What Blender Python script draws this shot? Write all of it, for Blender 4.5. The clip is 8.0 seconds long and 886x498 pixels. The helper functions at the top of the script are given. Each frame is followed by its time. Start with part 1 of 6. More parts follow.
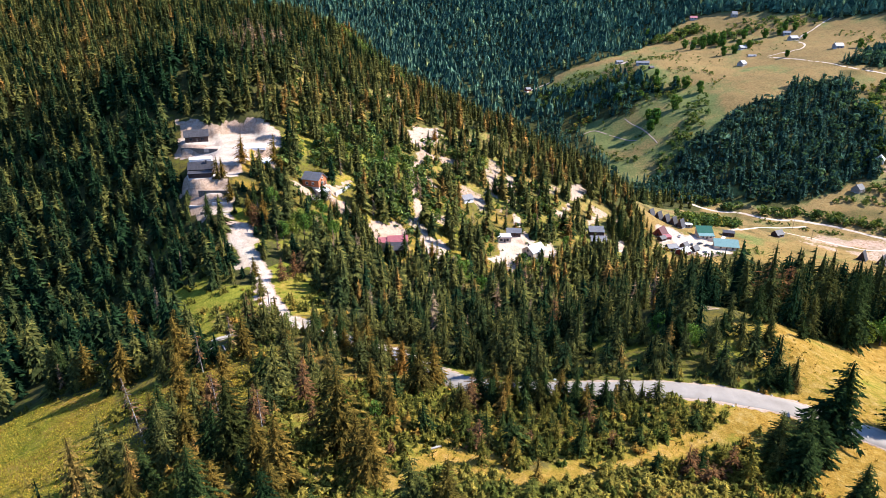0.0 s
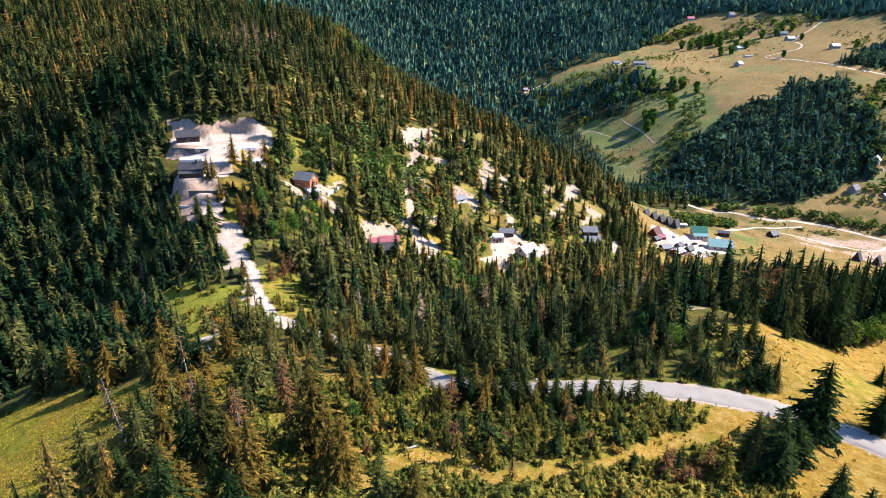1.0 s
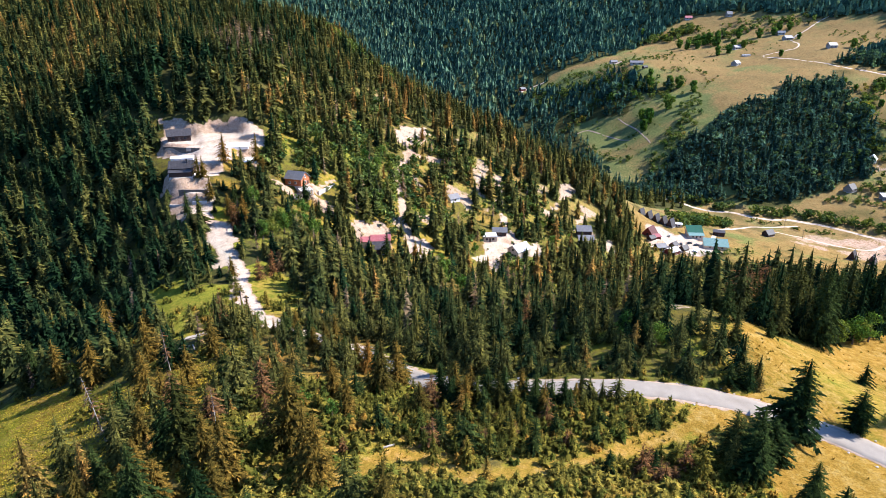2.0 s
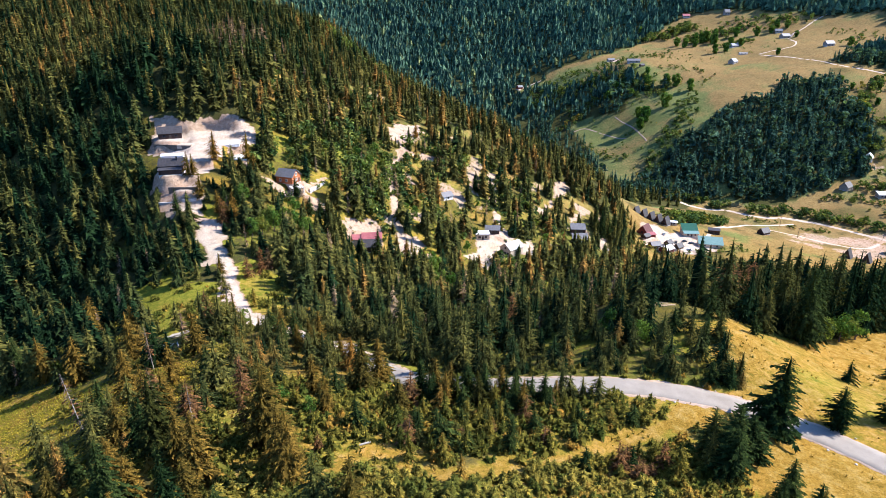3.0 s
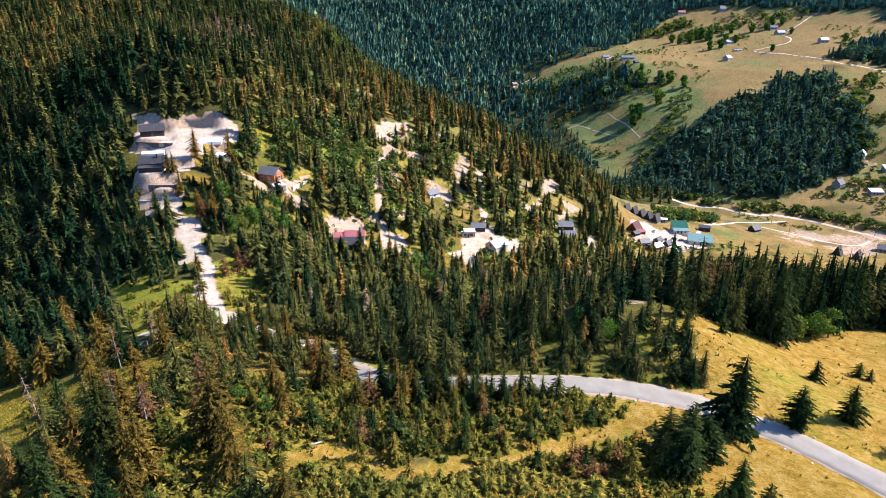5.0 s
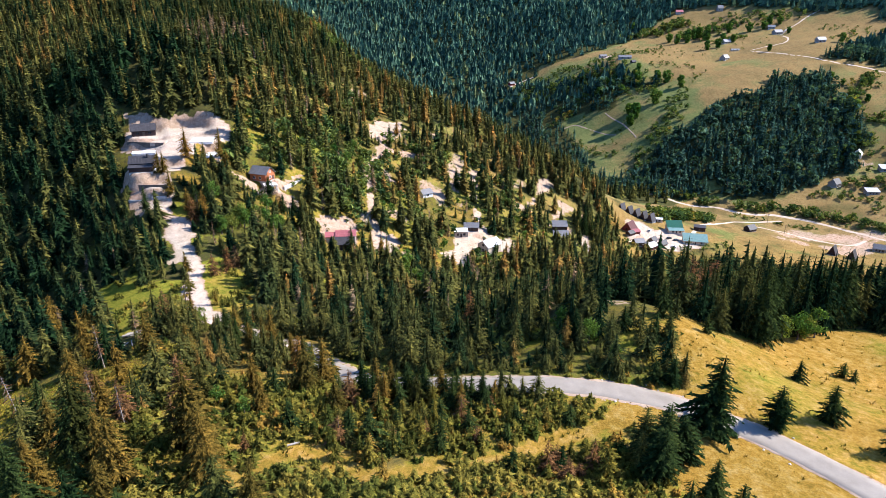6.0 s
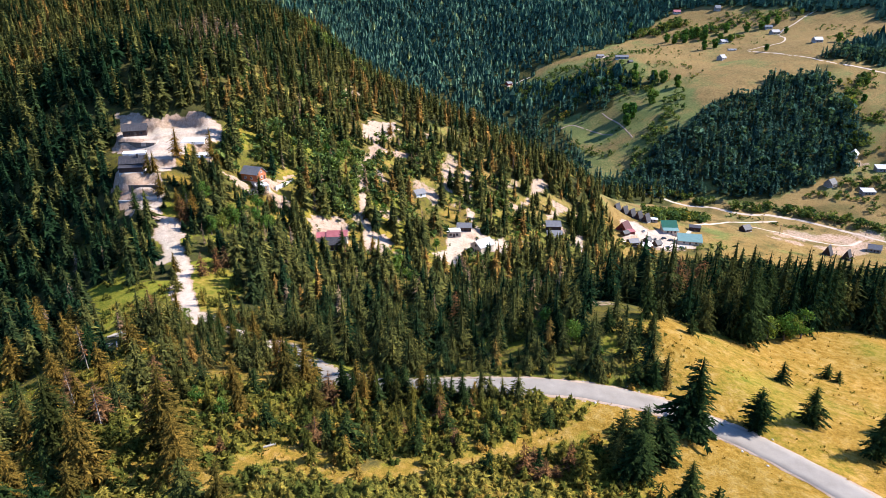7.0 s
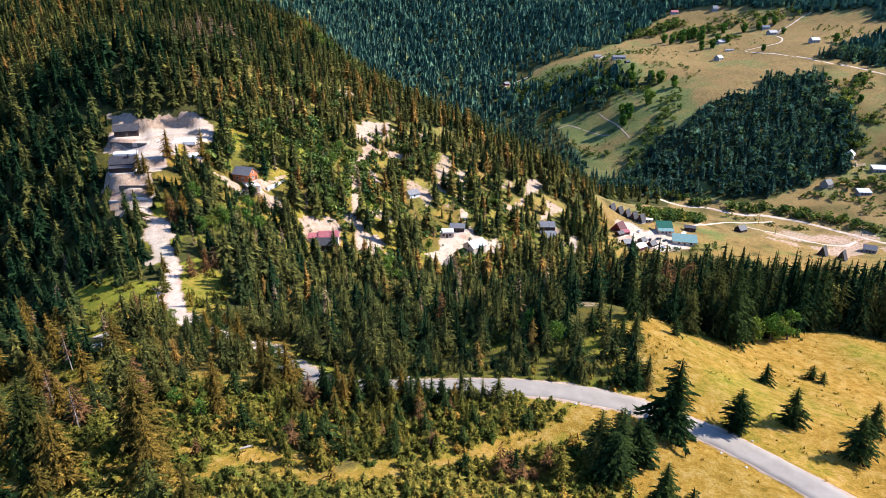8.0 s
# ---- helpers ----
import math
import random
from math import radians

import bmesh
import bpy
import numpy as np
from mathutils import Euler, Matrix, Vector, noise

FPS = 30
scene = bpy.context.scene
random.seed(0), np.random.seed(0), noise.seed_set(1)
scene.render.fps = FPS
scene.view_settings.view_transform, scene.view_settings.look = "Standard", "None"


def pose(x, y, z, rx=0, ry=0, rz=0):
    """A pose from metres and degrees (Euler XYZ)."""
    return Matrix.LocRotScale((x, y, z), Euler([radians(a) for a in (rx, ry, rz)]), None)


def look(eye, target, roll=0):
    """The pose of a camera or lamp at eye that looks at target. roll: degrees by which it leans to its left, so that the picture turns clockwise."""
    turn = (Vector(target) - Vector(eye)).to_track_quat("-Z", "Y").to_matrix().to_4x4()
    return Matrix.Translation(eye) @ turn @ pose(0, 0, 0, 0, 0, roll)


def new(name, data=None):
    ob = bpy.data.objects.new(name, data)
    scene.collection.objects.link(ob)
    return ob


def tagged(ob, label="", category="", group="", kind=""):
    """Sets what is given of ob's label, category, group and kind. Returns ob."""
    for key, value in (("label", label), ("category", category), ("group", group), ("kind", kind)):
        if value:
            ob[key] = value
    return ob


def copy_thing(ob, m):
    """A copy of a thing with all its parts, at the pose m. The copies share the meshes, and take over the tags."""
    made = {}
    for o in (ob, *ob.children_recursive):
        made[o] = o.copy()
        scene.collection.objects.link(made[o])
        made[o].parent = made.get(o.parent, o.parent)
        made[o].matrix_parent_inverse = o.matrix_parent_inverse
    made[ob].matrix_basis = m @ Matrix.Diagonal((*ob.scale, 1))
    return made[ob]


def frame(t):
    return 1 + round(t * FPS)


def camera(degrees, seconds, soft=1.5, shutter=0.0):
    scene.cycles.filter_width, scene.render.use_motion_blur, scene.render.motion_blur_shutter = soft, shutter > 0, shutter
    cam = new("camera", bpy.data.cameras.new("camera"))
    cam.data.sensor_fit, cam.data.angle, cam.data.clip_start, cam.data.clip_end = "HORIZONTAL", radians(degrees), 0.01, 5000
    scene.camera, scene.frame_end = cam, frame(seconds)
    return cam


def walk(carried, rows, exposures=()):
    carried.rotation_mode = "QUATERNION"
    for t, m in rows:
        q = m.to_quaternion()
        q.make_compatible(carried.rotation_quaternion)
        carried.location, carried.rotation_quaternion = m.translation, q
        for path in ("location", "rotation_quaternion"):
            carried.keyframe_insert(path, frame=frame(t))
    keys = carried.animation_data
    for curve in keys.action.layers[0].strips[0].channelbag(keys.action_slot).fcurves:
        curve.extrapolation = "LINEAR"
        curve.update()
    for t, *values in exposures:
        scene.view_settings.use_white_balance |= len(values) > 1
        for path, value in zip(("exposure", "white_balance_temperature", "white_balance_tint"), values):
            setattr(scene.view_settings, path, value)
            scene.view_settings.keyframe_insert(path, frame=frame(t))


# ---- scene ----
cam = camera(71.2, 8.0, soft=0.5)
METRES, EYE, TILT, LEAN, TURN = 30.0, 70.0, -21.0, 0.0, 0.0
ROWS = [
    (0.0, 0.0, 0.0, 0.0, 0.0, 0.0, 0.0),
    (0.5, 0.0623, 0.0003, -0.0014, -0.01, 0.04, 0.01),
    (1.0, 0.1251, 0.0029, -0.0058, -0.03, 0.05, 0.01),
    (1.5, 0.1881, 0.0074, -0.0085, -0.04, 0.04, 0.02),
    (3.0, 0.3743, 0.0302, -0.0231, -0.1, -0.13, 0.01),
    (3.5, 0.4363, 0.0366, -0.0241, -0.12, -0.24, 0.03),
    (4.0, 0.4992, 0.0413, -0.0218, -0.12, -0.32, 0.04),
    (4.5, 0.5626, 0.0436, -0.017, -0.13, -0.37, 0.06),
    (6.0, 0.7522, 0.0514, -0.0084, -0.16, -0.45, 0.05),
    (6.5, 0.8136, 0.0541, -0.0037, -0.17, -0.47, 0.05),
    (7.0, 0.8747, 0.0569, 0.0005, -0.2, -0.48, 0.03),
    (7.5, 0.9357, 0.0597, 0.0039, -0.2, -0.49, 0.02),
    (8.0, 0.9957, 0.0609, 0.0069, -0.23, -0.47, 0.01),
]
EXPOSURE, KELVIN, TINT = 1.55, 4760, 13
walk(cam, [(t, pose(0, 0, EYE, TILT, LEAN, TURN) @ pose(METRES * x, METRES * y, METRES * z, 90 + pitch, roll, yaw)) for t, x, y, z, yaw, pitch, roll in ROWS], exposures=((0.0, EXPOSURE + 0.06, KELVIN, TINT), (8.0, EXPOSURE - 0.11, KELVIN, TINT)))

# ---- daylight ----
SUN_AZIMUTH, SUN_ELEVATION = radians(80), radians(40)  # azimuth from +y towards +x
world = bpy.data.worlds.new("sky")
scene.world = world
world.use_nodes = True
_wn = world.node_tree.nodes
_sky = _wn.new("ShaderNodeTexSky")
_sky.sky_type, _sky.sun_disc = "NISHITA", False
_sky.sun_elevation, _sky.sun_rotation = SUN_ELEVATION, SUN_AZIMUTH
_sky.altitude, _sky.air_density, _sky.dust_density, _sky.ozone_density = 1500, 1.0, 0.6, 1.5
world.node_tree.links.new(_sky.outputs[0], _wn["Background"].inputs[0])
_wn["Background"].inputs[1].default_value = 0.10
sun = new("sun", bpy.data.lights.new("sun", "SUN"))
sun.data.energy, sun.data.angle, sun.data.color = 5.0, radians(0.53), (1.0, 0.79, 0.53)
_sd = Vector((math.sin(SUN_AZIMUTH) * math.cos(SUN_ELEVATION), math.cos(SUN_AZIMUTH) * math.cos(SUN_ELEVATION), math.sin(SUN_ELEVATION)))
sun.matrix_world = look(_sd * 600, (0, 0, 0))

# ---- materials ----
def material(name, rough=0.9, metal=0.0):
    m = bpy.data.materials.new(name)
    m.use_nodes = True
    n = m.node_tree.nodes
    b = n["Principled BSDF"]
    b.inputs["Roughness"].default_value, b.inputs["Metallic"].default_value = rough, metal
    return m, n, m.node_tree.links, b


def ramp(n, links, src, stops):
    r = n.new("ShaderNodeValToRGB")
    el = r.color_ramp.elements
    while len(el) < len(stops):
        el.new(0.5)
    for e, (p, c) in zip(el, stops):
        e.position, e.color = p, (*c, 1)
    links.new(src, r.inputs[0])
    return r.outputs[0]


def noise_tex(n, links, scale, detail=4.0, rough=0.55, coord=None):
    t = n.new("ShaderNodeTexNoise")
    t.inputs["Scale"].default_value, t.inputs["Detail"].default_value, t.inputs["Roughness"].default_value = scale, detail, rough
    if coord is None:
        coord = n.new("ShaderNodeNewGeometry").outputs["Position"]
    links.new(coord, t.inputs["Vector"])
    return t.outputs["Fac"]


def mix(n, links, fac, a, b, mode="MIX"):
    m = n.new("ShaderNodeMix")
    m.data_type, m.blend_type = "RGBA", mode
    for sock, v in ((m.inputs["Factor"], fac), (m.inputs[6], a), (m.inputs[7], b)):
        if isinstance(v, (int, float)):
            sock.default_value = v
        elif isinstance(v, tuple):
            sock.default_value = (*v, 1)
        else:
            links.new(v, sock)
    return m.outputs[2]


def calc(n, links, op, a, b=0.0, c=0.0):
    m = n.new("ShaderNodeMath")
    m.operation = op
    for sock, v in zip(m.inputs, (a, b, c)):
        if isinstance(v, (int, float)):
            sock.default_value = v
        else:
            links.new(v, sock)
    return m.outputs[0]


def bump(n, links, b, height, strength, distance):
    u = n.new("ShaderNodeBump")
    u.inputs["Strength"].default_value, u.inputs["Distance"].default_value = strength, distance
    links.new(height, u.inputs["Height"])
    links.new(u.outputs[0], b.inputs["Normal"])


def foliage(name, dark, light, tired, per_object=True, glow=0.3):
    """Needles or leaves: colour differs from tree to tree and from bough to bough; some sun comes through."""
    m, n, links, b = material(name, 0.8)
    if per_object:
        rnd = n.new("ShaderNodeObjectInfo").outputs["Random"]
    else:
        a = n.new("ShaderNodeAttribute")
        a.attribute_name = "tint"
        rnd = a.outputs["Fac"]
    base = ramp(n, links, rnd, [(0.0, dark), (0.55, light), (0.86, light), (1.0, tired)])
    fine = noise_tex(n, links, 0.9, 3.0)
    col = mix(n, links, 0.8, base, ramp(n, links, fine, [(0.32, (0.34, 0.38, 0.38)), (0.68, (1.6, 1.45, 1.1))]), "MULTIPLY")
    each = n.new("ShaderNodeNewGeometry").outputs["Random Per Island"]
    col = mix(n, links, 1.0, col, ramp(n, links, each, [(0.0, (0.46, 0.49, 0.52)), (0.55, (0.95, 0.95, 0.92)), (1.0, (1.68, 1.58, 1.32))]), "MULTIPLY")
    links.new(col, b.inputs["Base Color"])
    b.inputs["Specular IOR Level"].default_value = 0.0
    tr = n.new("ShaderNodeBsdfTranslucent")
    links.new(mix(n, links, 1.0, col, (1.5, 1.35, 0.5), "MULTIPLY"), tr.inputs[0])
    ms = n.new("ShaderNodeMixShader")
    ms.inputs[0].default_value = glow
    links.new(b.outputs[0], ms.inputs[1])
    links.new(tr.outputs[0], ms.inputs[2])
    links.new(ms.outputs[0], n["Material Output"].inputs[0])
    return m


def surface(name, dark, light, scale=1.5, rough=0.85, metal=0.0, relief=0.02, grain=12.0):
    """A plain material with stains at a large and a fine scale."""
    m, n, links, b = material(name, rough, metal)
    b.inputs["Specular IOR Level"].default_value = 0.22
    big, fine = noise_tex(n, links, scale), noise_tex(n, links, grain, 3.0)
    f = calc(n, links, "ADD", calc(n, links, "MULTIPLY", big, 0.6), calc(n, links, "MULTIPLY", fine, 0.4))
    col = ramp(n, links, f, [(0.32, dark), (0.68, light)])
    rnd = n.new("ShaderNodeObjectInfo").outputs["Random"]
    links.new(mix(n, links, 1.0, col, ramp(n, links, rnd, [(0, (0.88, 0.88, 0.88)), (1, (1.1, 1.1, 1.1))]), "MULTIPLY"), b.inputs["Base Color"])
    bump(n, links, b, fine, 0.5, relief)
    return m


SPRUCE = foliage("spruce_needles", (0.013, 0.026, 0.010), (0.034, 0.050, 0.015), (0.11, 0.10, 0.025), True, 0.08)
OLIVE = foliage("olive_spruce_needles", (0.026, 0.034, 0.010), (0.128, 0.090, 0.018), (0.22, 0.118, 0.025), True, 0.16)
YOUNG = foliage("young_spruce_needles", (0.046, 0.062, 0.014), (0.150, 0.130, 0.022), (0.22, 0.138, 0.030), True, 0.2)
SPRUCE_WOOD = foliage("spruce_needles_woods", (0.014, 0.030, 0.014), (0.090, 0.090, 0.025), (0.21, 0.130, 0.034), False, 0.12)
# paler and bluer than the near needles: distance haze put into the colour
SPRUCE_HAZE = foliage("spruce_needles_haze", (0.040, 0.080, 0.070), (0.095, 0.165, 0.130), (0.19, 0.235, 0.12), False)
RUSTY = foliage("rusty_needles", (0.12, 0.062, 0.028), (0.15, 0.085, 0.040), (0.19, 0.13, 0.07), True, 0.2)
RUSTY_WOOD = foliage("rusty_needles_woods", (0.14, 0.095, 0.065), (0.19, 0.135, 0.095), (0.24, 0.18, 0.13), False, 0.2)
LEAVES = foliage("broad_leaves", (0.055, 0.12, 0.024), (0.100, 0.17, 0.034), (0.16, 0.18, 0.036))
LEAVES_WOOD = foliage("broad_leaves_woods", (0.050, 0.090, 0.034), (0.120, 0.160, 0.044), (0.25, 0.21, 0.05), False)
JUNIPER = foliage("juniper_needles", (0.075, 0.095, 0.020), (0.21, 0.180, 0.034), (0.25, 0.170, 0.032))
JUNIPER_WOOD = foliage("juniper_needles_scrub", (0.055, 0.074, 0.015), (0.130, 0.122, 0.022), (0.23, 0.150, 0.028), False)
SWARD = foliage("meadow_grass", (0.17, 0.205, 0.018), (0.37, 0.310, 0.030), (0.42, 0.275, 0.055), False, 0.35)
STRAW = foliage("straw_grass", (0.10, 0.11, 0.018), (0.22, 0.155, 0.035), (0.34, 0.25, 0.08), False, 0.35)
BARK = surface("bark", (0.06, 0.045, 0.035), (0.16, 0.12, 0.09), 2.0, 0.95, 0, 0.03)
PALE_WOOD = surface("bleached_wood", (0.22, 0.19, 0.155), (0.38, 0.34, 0.285), 2.0, 0.9, 0, 0.02)
ASPHALT = surface("worn_asphalt", (0.225, 0.19, 0.15), (0.325, 0.283, 0.228), 0.35, 0.9, 0, 0.01, 9.0)
GRAVEL = surface("pale_gravel", (0.34, 0.26, 0.19), (0.52, 0.42, 0.32), 0.6, 0.95, 0, 0.05, 4.0)
BLOCKS = surface("rough_blockwork", (0.085, 0.066, 0.052), (0.20, 0.160, 0.125), 1.2, 0.95, 0, 0.05, 5)
EARTH = surface("trodden_earth", (0.22, 0.155, 0.10), (0.40, 0.30, 0.215), 0.6, 0.95, 0, 0.04, 4.0)
CONCRETE = surface("concrete", (0.36, 0.33, 0.30), (0.52, 0.48, 0.43), 0.8, 0.9)
PLASTER = surface("white_plaster", (0.62, 0.58, 0.52), (0.78, 0.75, 0.70), 0.7, 0.85)
BEIGE = surface("beige_plaster", (0.45, 0.36, 0.26), (0.58, 0.48, 0.36), 0.7, 0.85)
DARK_WOOD = surface("dark_stained_wood", (0.035, 0.022, 0.017), (0.075, 0.045, 0.034), 1.5, 0.8, 0, 0.02, 8)
ORANGE_WOOD = surface("orange_stained_wood", (0.28, 0.09, 0.03), (0.42, 0.15, 0.055), 1.5, 0.7, 0, 0.02, 8)
GREY_ROOF = surface("grey_sheet_roof", (0.12, 0.115, 0.115), (0.20, 0.19, 0.19), 0.8, 0.55, 0.0, 0.01)
DARK_ROOF = surface("dark_sheet_roof", (0.032, 0.029, 0.030), (0.062, 0.056, 0.057), 0.8, 0.6, 0.0, 0.01)
RED_ROOF = surface("red_sheet_roof", (0.26, 0.075, 0.075), (0.36, 0.13, 0.13), 0.8, 0.5, 0.0, 0.01)
GREEN_ROOF = surface("green_sheet_roof", (0.007, 0.055, 0.032), (0.013, 0.085, 0.050), 0.8, 0.5, 0.0, 0.01)
TEAL_ROOF = surface("teal_sheet_roof", (0.10, 0.165, 0.148), (0.16, 0.24, 0.218), 0.8, 0.5, 0.0, 0.01)
WHITE_ROOF = surface("pale_sheet_roof", (0.52, 0.50, 0.48), (0.70, 0.68, 0.66), 0.8, 0.5, 0.0, 0.01)
_gm = material("window_glass", 0.08)
GLASS = _gm[0]
_gm[3].inputs["Base Color"].default_value = (0.02, 0.025, 0.03, 1)


def ground_material():
    m, n, links, b = material("hillside_ground", 0.95)
    b.inputs["Specular IOR Level"].default_value = 0.03
    masks = {}
    for k in ("soil", "woods", "dry"):
        a = n.new("ShaderNodeAttribute")
        a.attribute_name = k
        masks[k] = a.outputs["Fac"]
    big, mid, fine = noise_tex(n, links, 0.06, 5.0), noise_tex(n, links, 0.5, 6.0, 0.7), noise_tex(n, links, 3.0, 5.0, 0.8)
    green = ramp(n, links, mid, [(0.3, (0.100, 0.112, 0.010)), (0.7, (0.250, 0.228, 0.022))])
    straw = ramp(n, links, mid, [(0.28, (0.132, 0.078, 0.009)), (0.5, (0.250, 0.152, 0.021)), (0.75, (0.345, 0.245, 0.080))])
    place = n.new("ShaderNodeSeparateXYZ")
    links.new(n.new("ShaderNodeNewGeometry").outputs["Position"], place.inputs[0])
    # grass fades to muted hay and green with y: distance haze in the colour
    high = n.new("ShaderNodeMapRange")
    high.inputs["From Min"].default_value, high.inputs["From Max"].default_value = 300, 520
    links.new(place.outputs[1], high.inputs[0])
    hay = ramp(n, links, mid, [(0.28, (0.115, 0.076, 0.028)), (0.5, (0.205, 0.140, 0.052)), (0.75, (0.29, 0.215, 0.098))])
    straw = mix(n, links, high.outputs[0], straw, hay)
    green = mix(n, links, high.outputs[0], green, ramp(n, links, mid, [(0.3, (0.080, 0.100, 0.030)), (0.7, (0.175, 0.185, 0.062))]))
    litter = ramp(n, links, mid, [(0.3, (0.030, 0.038, 0.012)), (0.7, (0.080, 0.070, 0.022))])
    gravel = ramp(n, links, mid, [(0.25, (0.30, 0.225, 0.17)), (0.45, (0.43, 0.345, 0.275)), (0.75, (0.55, 0.455, 0.375))])
    earth = ramp(n, links, mid, [(0.25, (0.17, 0.105, 0.062)), (0.45, (0.31, 0.215, 0.150)), (0.75, (0.43, 0.32, 0.24))])
    lie = n.new("ShaderNodeSeparateXYZ")
    links.new(n.new("ShaderNodeNewGeometry").outputs["Normal"], lie.inputs[0])
    flat = n.new("ShaderNodeMapRange")
    flat.inputs["From Min"].default_value, flat.inputs["From Max"].default_value = 0.80, 0.92
    links.new(lie.outputs[2], flat.inputs[0])
    worn = n.new("ShaderNodeMapRange")
    worn.inputs["From Min"].default_value, worn.inputs["From Max"].default_value = 0.6, 0.85
    links.new(masks["soil"], worn.inputs[0])
    soil = mix(n, links, calc(n, links, "MULTIPLY", flat.outputs[0], worn.outputs[0]), earth, gravel)
    jitter = calc(n, links, "MULTIPLY", calc(n, links, "SUBTRACT", mid, 0.5), 1.5)

    def edge(mask, lo, hi):
        v = calc(n, links, "ADD", mask, jitter)
        r = n.new("ShaderNodeMapRange")
        r.inputs["From Min"].default_value, r.inputs["From Max"].default_value = lo, hi
        links.new(v, r.inputs[0])
        return r.outputs[0]
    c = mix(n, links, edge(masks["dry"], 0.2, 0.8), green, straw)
    c = mix(n, links, edge(masks["woods"], 0.3, 0.7), c, litter)
    c = mix(n, links, edge(masks["soil"], 0.38, 0.58), c, soil)
    c = mix(n, links, 0.7, c, ramp(n, links, fine, [(0.32, (0.35, 0.38, 0.35)), (0.68, (1.5, 1.46, 1.4))]), "MULTIPLY")
    c = mix(n, links, 0.5, c, ramp(n, links, big, [(0.3, (0.66, 0.74, 0.66)), (0.7, (1.25, 1.12, 1.05))]), "MULTIPLY")
    links.new(c, b.inputs["Base Color"])
    h = calc(n, links, "ADD", calc(n, links, "MULTIPLY", mid, 0.7), calc(n, links, "MULTIPLY", fine, 0.3))
    bump(n, links, b, h, 0.8, 0.5)
    return m


GROUND = ground_material()

# ---- landform: heights along the main lines of the valley ----
LANDFORM = {
    "near_spur": [(-30, 74, 5), (-4, 76, 4), (12, 73, 4.2), (19, 77, 2.5), (40, 86, -0.3), (58, 94, 0), (-20, 92, 3), (82, 94, -3), (99, 101, -5), (103, 90, -4.8)],
    "meadow": [(86, 115, -2.5), (75, 126, 0.5), (82, 131, -2.5), (109, 128, -11.5), (119, 152, -15.5), (102, 115, -8.3), (117, 118, -12), (120, 105, -9), (144, 155, -18), (170, 175, -26), (68, 140, 0)],
    "road_bench": [(36, 103, 0.4), (53, 100, 0.6), (2, 121, -7.4), (-11, 127, -8), (48, 117, -1), (69, 111, -1.5)],
    "left_bank": [(-46, 145, -10.5), (-60, 147, -13), (-63, 107, -14.5), (-76, 104, -19), (-78, 121, -18.5), (-85, 128, -21.5), (-95, 143, -24.5)],
    "gully": [(-73, 215, -12.5), (-61, 203, -16.3), (-123, 210, -32), (-16, 140, -11), (12, 140, -11), (31, 130, -7), (0, 195, -29), (60, 205, -36), (150, 215, -42)],
    "building_slope": [(-97, 253, 6), (-111, 288, 12), (-55, 276, -6), (-24, 260, -31), (-14, 299, -23.3), (-12, 368, -6.5), (13.4, 345, -33), (36, 324, -46.5), (43, 304, -50), (41, 350, -43), (25, 262, -46), (0, 250, -36.5), (91, 371, -64), (103, 375, -69), (156, 441, -87)],
    "spur_crest": [(-86, 316, 25), (-119, 345, 46), (-61, 389, 22), (-49, 514, 26), (6, 471, 2), (44, 464, -14), (90, 455, -37), (134, 456, -59), (-90, 557, 54), (52, 400, -35)],
    "west_flank": [(-163, 327, 34), (-192, 322, 15), (-148, 268, -5), (-219, 430, 45), (-199, 485, 68), (-312, 539, 75), (-212, 294, -10)],
    "valley_floor": [(214, 430, -97), (185, 463, -90), (288, 506, -110), (363, 557, -120), (378, 496, -121), (279, 607, -112), (100, 640, -108), (-20, 740, -85)],
    "wooded_knoll": [(346, 623, -96), (297, 658, -68), (372, 718, -29), (457, 785, -3), (468, 712, -36), (419, 609, -101), (468, 654, -79)],
    "far_plateau": [(188, 747, -83), (221, 747, -73), (226, 711, -74), (253, 755, -53), (311, 822, -18), (273, 887, 2), (410, 884, 0), (152, 976, -42), (129, 913, -62), (529, 874, 23), (533, 998, 31), (620, 980, 44)],
    "far_mountain": [(78, 1096, -22), (132, 1141, 15), (33, 1191, 40), (226, 1135, 50), (319, 1108, 22), (456, 1098, 42), (-53, 1201, 12), (-128, 1270, 52), (-267, 1256, 52), (0, 1700, 330), (600, 1500, 260), (-700, 1500, 260)],
    "outskirts": [(1100, 1000, 200), (900, 500, -60), (500, 250, -110), (250, 120, -60), (180, 0, 0), (0, 0, 14), (30, 30, 11), (-150, 20, -25), (-230, 130, -60), (-450, 300, 30), (-600, 800, 180), (0, -500, 120), (900, -500, 150), (-900, -400, 150), (0, 4200, 600), (3500, 1500, 500), (-3500, 1000, 500)],
}
_pts = np.array([p for line in LANDFORM.values() for p in line], float)


def _kernel(r2):
    return np.sqrt(r2 + 20.0 ** 2)


_n = len(_pts)
_A = np.zeros((_n + 3, _n + 3))
_A[:_n, :_n] = -_kernel(((_pts[:, None, :2] - _pts[None, :, :2]) ** 2).sum(2)) + np.eye(_n) * 0.6
_A[:_n, _n] = _A[_n, :_n] = 1
_A[:_n, _n + 1:] = _pts[:, :2] / 100
_A[_n + 1:, :_n] = _pts[:, :2].T / 100
_W = np.linalg.solve(_A, np.concatenate([_pts[:, 2], np.zeros(3)]))


